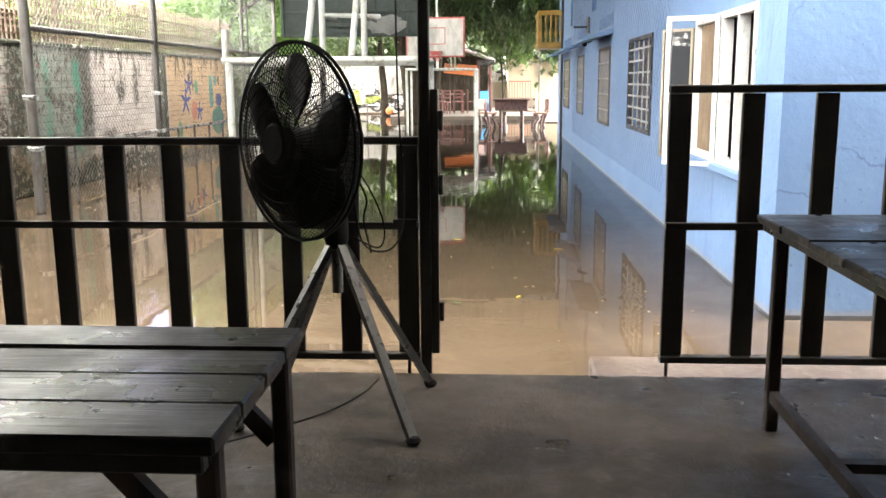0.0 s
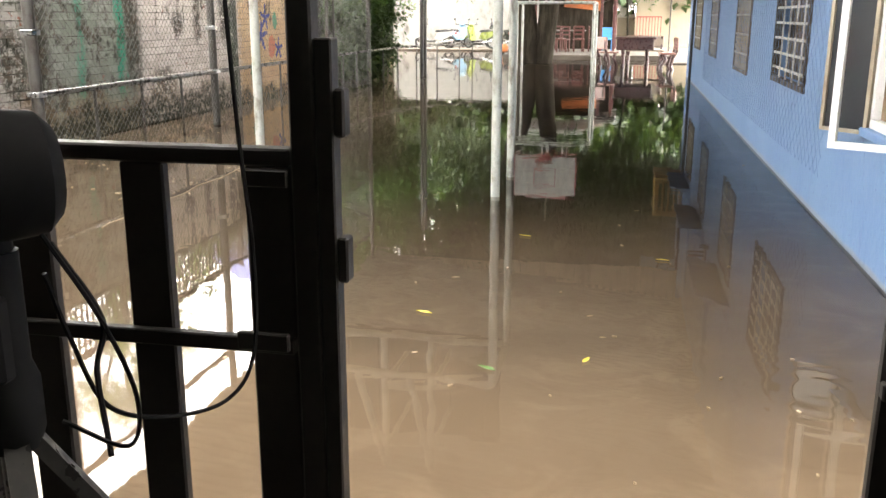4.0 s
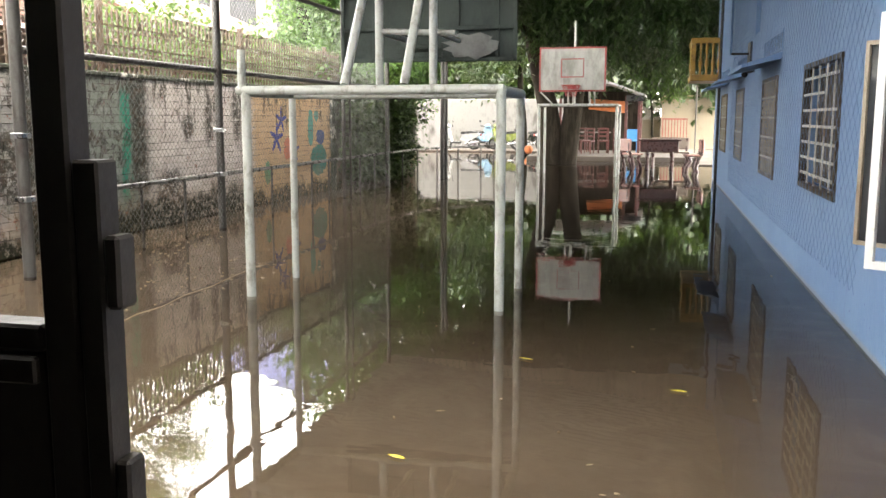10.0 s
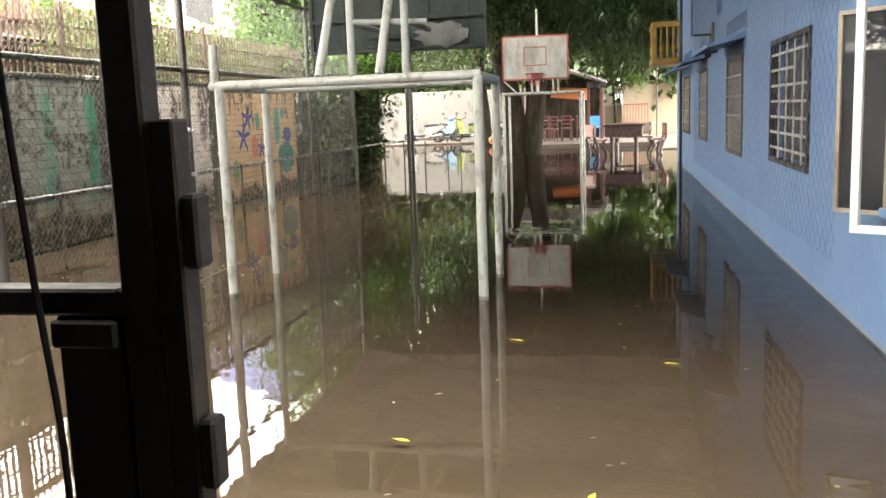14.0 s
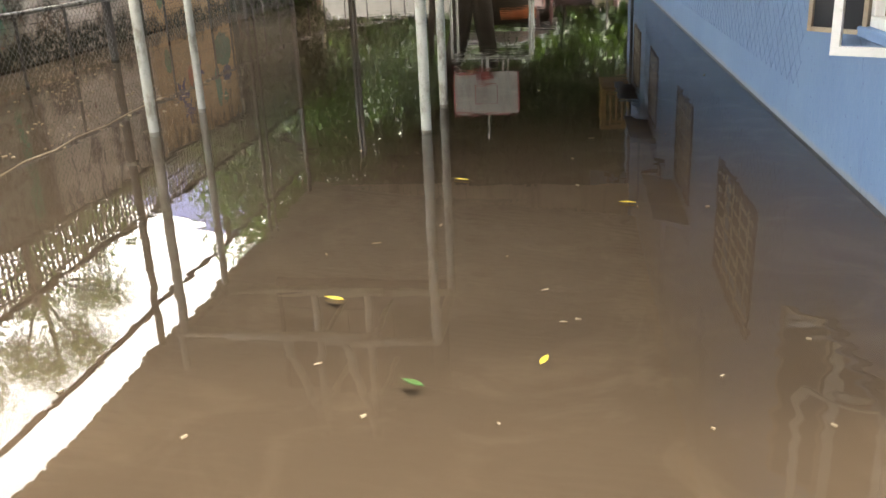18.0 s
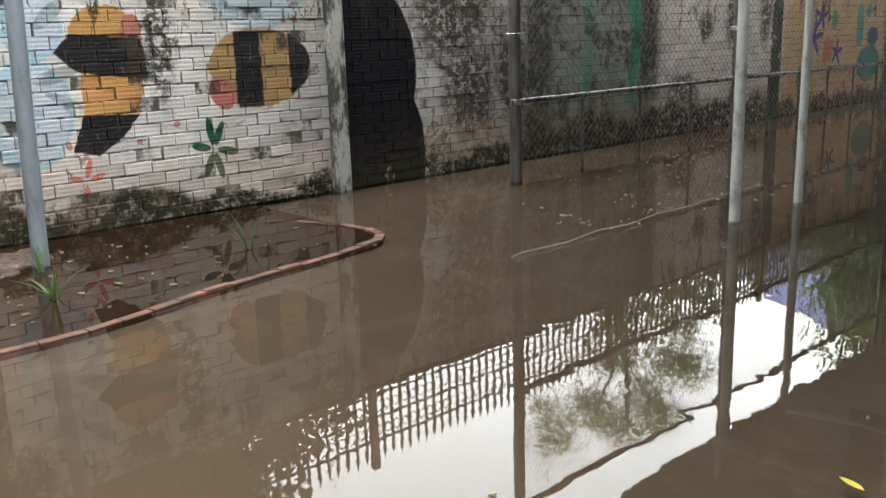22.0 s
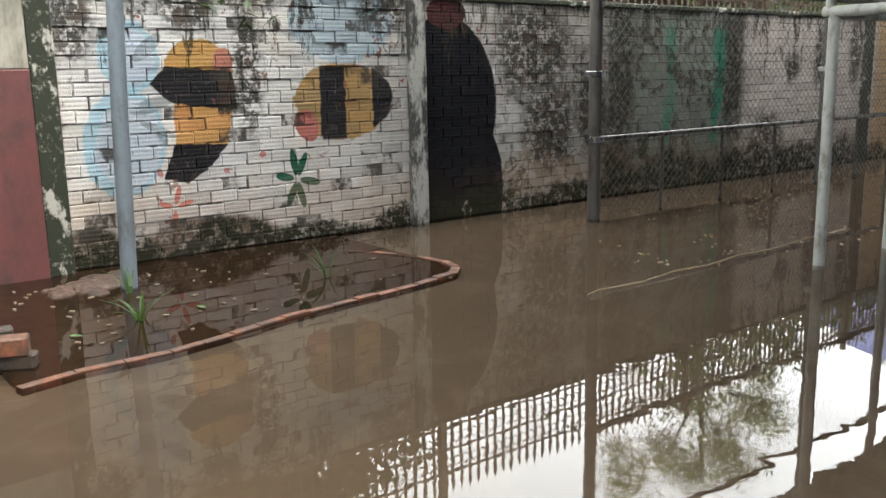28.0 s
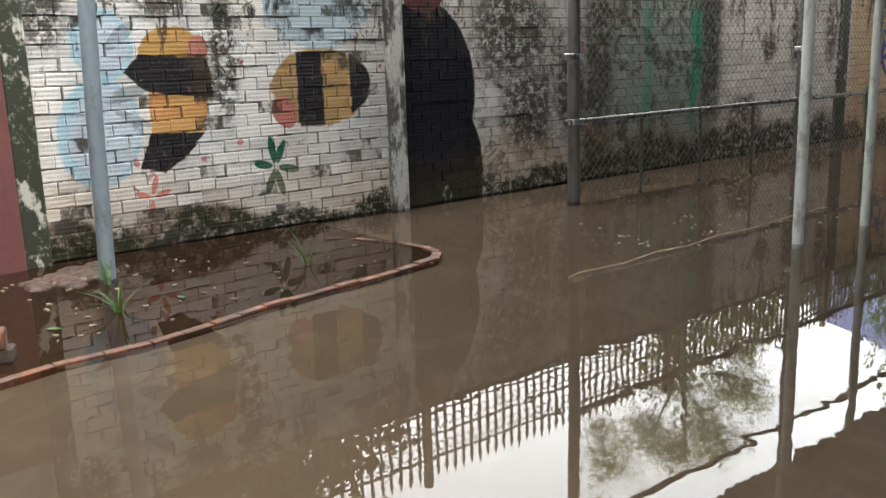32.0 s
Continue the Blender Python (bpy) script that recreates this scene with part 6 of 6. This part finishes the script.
# ---- motorbikes ----
def scooter(fair, seat, label, at):
    s = thing("motor_scooter", label, "motorbike", group="parked motorbikes", at=at)
    for x in (-0.62, 0.62):
        wh = part("wheel", Mesh().tube([(x, -0.02, 0.26), (x, 0.02, 0.26)], 0.17, 18), CHROME, s)
        part("tyre", Mesh().tube([(x + 0.225 * math.cos(q * 0.3142), 0, 0.26 + 0.225 * math.sin(q * 0.3142)) for q in range(21)], 0.045, 8, cap=False), TYRE, wh, smooth=True)
    part("rear_body", Mesh().prism([(-0.92, 0.62), (-0.78, 0.72), (-0.15, 0.66), (-0.02, 0.42), (-0.30, 0.34), (-0.62, 0.46)], "y", -0.13, 0.13), fair, s)
    part("saddle", Mesh().prism([(-0.80, 0.722), (-0.55, 0.80), (-0.10, 0.76), (-0.04, 0.69), (-0.15, 0.662)], "y", -0.12, 0.12), seat, s)
    part("footboard", Mesh().box(-0.05, 0.40, -0.13, 0.13, 0.26, 0.34, 0.02), BIKE_BLACK, s)
    part("leg_shield", Mesh().prism([(0.34, 0.34), (0.42, 0.34), (0.58, 0.86), (0.50, 0.92)], "y", -0.19, 0.19), fair, s)
    part("front_fender", Mesh().prism([(0.42, 0.46), (0.58, 0.56), (0.76, 0.50), (0.88, 0.36), (0.74, 0.44)], "y", -0.06, 0.06), fair, s)
    part("fork", Mesh().tube([(0.62, 0.07, 0.26), (0.50, 0.07, 0.80)], 0.022, 8).tube([(0.62, -0.07, 0.26), (0.50, -0.07, 0.80)], 0.022, 8), CHROME, s)
    part("handlebar", Mesh().tube([(0.40, -0.32, 1.00), (0.47, -0.1, 0.98), (0.47, 0.1, 0.98), (0.40, 0.32, 1.00)], 0.02, 8), BIKE_BLACK, s)
    part("head_cowl", Mesh().ball((0.50, 0, 0.98), 0.13, 10, (0.9, 1.2, 0.8)), fair, s, smooth=True)
    part("headlight", Mesh().ball((0.60, 0, 0.97), 0.07, 8, (0.6, 1.2, 0.8)), CHROME, s, smooth=True)
    for y in (-0.28, 0.28):
        m = part("mirror_stem", Mesh().tube([(0.42, y, 1.0), (0.40, y * 1.15, 1.18)], 0.008, 6), BIKE_BLACK, s)
        part("mirror", Mesh().ball((0.40, y * 1.2, 1.21), 0.06, 8, (0.3, 1, 0.7)), BIKE_BLACK, m, smooth=True)
    part("exhaust", Mesh().tube([(-0.25, 0.15, 0.25), (-0.85, 0.17, 0.34)], 0.045, 10), CHROME, s, smooth=True)
    part("tail_light", Mesh().box(-0.96, -0.90, -0.07, 0.07, 0.58, 0.68, 0.01), RED_PAINT, s)
    part("stand", Mesh().tube([(-0.1, 0.1, 0.28), (-0.02, 0.26, 0.012)], 0.012, 6), CHROME, s)
    return s


scooter(BIKE_WHITE, BIKE_BLACK, "white motor scooter parked by the far wall", pose(-7.2, 41.4, 0.07, 0, 0, 178))
scooter(BIKE_BLUE, BIKE_BLACK, "pale blue motor scooter parked by the far wall", pose(-6.35, 42.2, 0.07, 0, 0, 75))
scooter(BIKE_LIME, BIKE_BLACK, "black and lime motorbike parked by the far wall", pose(-5.25, 41.5, 0.07, 0, 0, 152))
scooter(BIKE_BLACK, BIKE_BLACK, "black motorbike parked near the slim tree", pose(-4.35, 42.1, 0.07, 0, 0, 160))
scooter(BIKE_WHITE, BIKE_BLACK, "white motor scooter behind the trees", pose(-3.15, 42.0, 0.07, 0, 0, 20))
ball = solid("float_ball", Mesh().ball((-3.72, 37.8, 0.22), 0.17, 12), ORANGE, "dull orange plastic drum by the trunk", "drum", smooth=True)
part("stick", Mesh().tube([(-3.72, 37.8, -0.4), (-3.72, 37.8, 0.08)], 0.03, 6), BARK, ball)


# ---- concrete picnic set standing in the water ----
def slab_bench(at, half, material, label):
    """A seat on two looped side legs, its back towards +y."""
    b = thing("terrazzo_bench", label, "bench", group="benches round the table", at=at)
    part("seat", Mesh().box(-half, half, -0.22, 0.17, 0.43, 0.48, 0.015), material, b)
    part("backrest", Mesh().box(-half, half, 0.19, 0.245, 0.54, 0.88, 0.02), material, b)
    for x in (-half + 0.07, half - 0.07):
        curl = [(0.13, -0.40), (0.16, -0.1), (0.06, 0.12), (0.12, 0.36), (0.20, 0.50), (0.235, 0.70), (0.20, 0.86)]
        part("back_leg", Mesh().tube([(x, y, z) for y, z in curl], [0.05, 0.05, 0.045, 0.045, 0.04, 0.035, 0.03], 8), SEAT_DARK, b, smooth=True)
        front = [(-0.12, -0.40), (-0.20, -0.1), (-0.19, 0.12), (-0.08, 0.30), (-0.14, 0.43)]
        part("front_leg", Mesh().tube([(x, y, z) for y, z in front], [0.05, 0.05, 0.045, 0.045, 0.05], 8), SEAT_DARK, b, smooth=True)
    return b


pt = thing("terrazzo_table", "dark maroon terrazzo table standing in flood water", "table")
part("top", Mesh().box(0.58, 1.72, 28.75, 29.85, 0.80, 0.85, 0.015), SEAT_DARK, pt)
part("apron", Mesh().box(0.64, 1.66, 28.80, 29.80, 0.50, 0.799, 0.02), SEAT_DARK, pt)
for x, y in ((0.82, 28.95), (1.48, 28.95), (0.82, 29.65), (1.48, 29.65)):
    part("leg", Mesh().tube([(x, y, -0.42), (x, y, 0.0), (x + 0.012, y, 0.25), (x, y, 0.51)], [0.075, 0.06, 0.045, 0.06], 8), SEAT_DARK, pt, smooth=True)
slab_bench(pose(0.38, 28.95, -0.02, 0, 0, 130), 0.27, SEAT_PINK, "pink terrazzo seat with looped legs in the water")
slab_bench(pose(1.45, 30.6, -0.02, 0, 0, 0), 0.55, PALE_CONCRETE, "pale terrazzo bench with looped legs in the water")
slab_bench(pose(2.02, 28.4, -0.02, 0, 0, -82), 0.27, SEAT_PINK, "worn terrazzo seat with curled legs in the water")

# ---- the shelter ----
sh = thing("shelter", "open shelter with a pale roof and red posts", "shelter")
part("roof", Mesh().prism([(-2.9, 2.62), (-0.75, 2.66), (0.62, 2.18), (0.62, 2.24), (-0.75, 2.74), (-2.9, 2.70)], "y", 35.6, 39.8), SHED_ROOF, sh)
part("eaves_cloth", Mesh().box(-0.02, 0.60, 35.56, 35.59, 2.0, 2.2), BIKE_BLACK, sh)
for x, y in ((-2.7, 35.8), (-0.02, 35.9), (0.42, 36.4), (-2.7, 39.5), (0.42, 39.5)):
    part("post", Mesh().box(x - 0.05, x + 0.05, y - 0.05, y + 0.05, 0.16, 2.2, 0.008), DARK_RED_WOOD, sh)
part("awning_cloth", Mesh().add([(-1.5, 38.8, 2.15), (-0.1, 38.6, 2.05), (-0.1, 37.9, 1.6), (-1.5, 38.0, 1.75)], [(0, 1, 2, 3)]), ORANGE, sh, "orange canvas")
# dark screen added to hide the bright sky behind the shelter
part("added_back_screen", Mesh().box(-2.6, 0.3, 39.6, 39.65, 0.16, 2.45), BARK, sh)


def stool(x, y, turn, z=0.16):
    c = thing("wooden_chair", "dark red wooden chair under the shelter", "chair", group="chairs in the shelter", at=pose(x, y, z, 0, 0, turn))
    part("seat", Mesh().box(-0.2, 0.2, -0.2, 0.2, 0.42, 0.46, 0.006), DARK_RED_WOOD, c)
    for a in (-0.17, 0.17):
        part("leg", Mesh().box(a - 0.02, a + 0.02, -0.19, -0.15, 0, 0.42), DARK_RED_WOOD, c)
        part("leg", Mesh().box(a - 0.02, a + 0.02, 0.15, 0.19, 0, 0.90), DARK_RED_WOOD, c)
    for q in (0.58, 0.72, 0.85):
        part("slat", Mesh().box(-0.15, 0.15, 0.155, 0.18, q, q + 0.06), DARK_RED_WOOD, c)


for x, y, a in ((-1.9, 36.2, 10), (-1.35, 36.1, -15), (-0.8, 36.3, 5), (-1.6, 37.4, 170), (-0.9, 37.5, 185), (-0.3, 36.9, 90)):
    stool(x, y, a)
tb = thing("shelter_table", "grey table among chairs in the shelter", "table")
part("top", Mesh().box(-1.9, -0.6, 36.6, 37.2, 0.88, 0.92, 0.006), BARE_PATCH, tb)
for x in (-1.8, -0.7):
    for y in (36.68, 37.12):
        part("leg", Mesh().box(x - 0.025, x + 0.025, y - 0.025, y + 0.025, 0.16, 0.88), DARK_RED_WOOD, tb)
bc = thing("plastic_chair", "blue plastic chair in the shelter", "chair")
part("seat", Mesh().box(-0.05, 0.35, 37.9, 38.3, 0.55, 0.6, 0.01), BLUE_PLASTIC, bc)
part("backrest", Mesh().box(-0.05, 0.35, 38.26, 38.3, 0.6, 1.0, 0.01), BLUE_PLASTIC, bc)
for x in (-0.03, 0.33):
    for y in (37.92, 38.28):
        part("leg", Mesh().box(x - 0.02, x + 0.02, y - 0.02, y + 0.02, 0.16, 0.55), BLUE_PLASTIC, bc)
rr = thing("red_railing", "low red painted metal railing", "railing")
for z in (0.45, 1.36):
    part("rail", Mesh().box(1.25, 2.35, 44.98, 45.02, z, z + 0.05), RED_PAINT, rr)
for i in range(9):
    part("bar", Mesh().box(1.27 + 0.13 * i, 1.30 + 0.13 * i, 44.985, 45.015, 0.07, 1.36), RED_PAINT, rr)
fp = thing("thin_pole", "thin grey pole before the cream wall", "pole")
part("tube", Mesh().tube([(2.55, 41, 0.04), (2.55, 41, 2.9)], 0.03, 8), STEEL_POST, fp)

# ---- bricks ----
brick = Mesh().box(-0.02, 0.0, 0.0035, BW - 0.0035, 0.0040, BH - 0.0040, 0.004).data("brick", BRICK)
half = Mesh().box(-0.02, 0.0, 0.0035, BW / 2 - 0.0035, 0.0040, BH - 0.0040, 0.004).data("brick", BRICK)
ya, yb = 6.175, 9.015
for row in range(21):
    y = ya - (BW / 2 if row % 2 else 0)
    while y < yb - 0.03:
        lo, hi = max(y, ya), min(y + BW, yb)
        w = hi - lo
        if w > 0.06:
            o = new("brick", brick if w > BW * 0.75 else half)
            o.parent = wall
            o.location = (LX + rng.uniform(-0.014, 0.007), lo + rng.uniform(-0.004, 0.004), row * BH + rng.uniform(-0.003, 0.003))
            o.rotation_euler = (rng.gauss(0, 0.012), rng.gauss(0, 0.03), rng.gauss(0, 0.018))
            o.scale = (1.0, rng.uniform(0.975, 1.025), rng.uniform(0.95, 1.05))
        y += BW
rest = Mesh()
for ya, yb in ((9.195, 16.615), (16.805, 20.495), (20.705, 26.98)):
    for row in range(21):
        y = ya - (BW / 2 if row % 2 else 0)
        while y < yb - 0.03:
            lo, hi = max(y, ya), min(y + BW, yb)
            if hi - lo > 0.05:
                d = rng.uniform(-0.006, 0.005)
                e, k = rng.uniform(-0.003, 0.003), rng.uniform(0.003, 0.006)
                rest.box(LX - 0.02 + d, LX + d, lo + k, hi - k, row * BH + 0.0045 + e, row * BH + BH - 0.0045 + e)
            y += BW
tagged(part("bricks", rest, BRICK, wall, "weathered painted bricks"), kind="stuff")
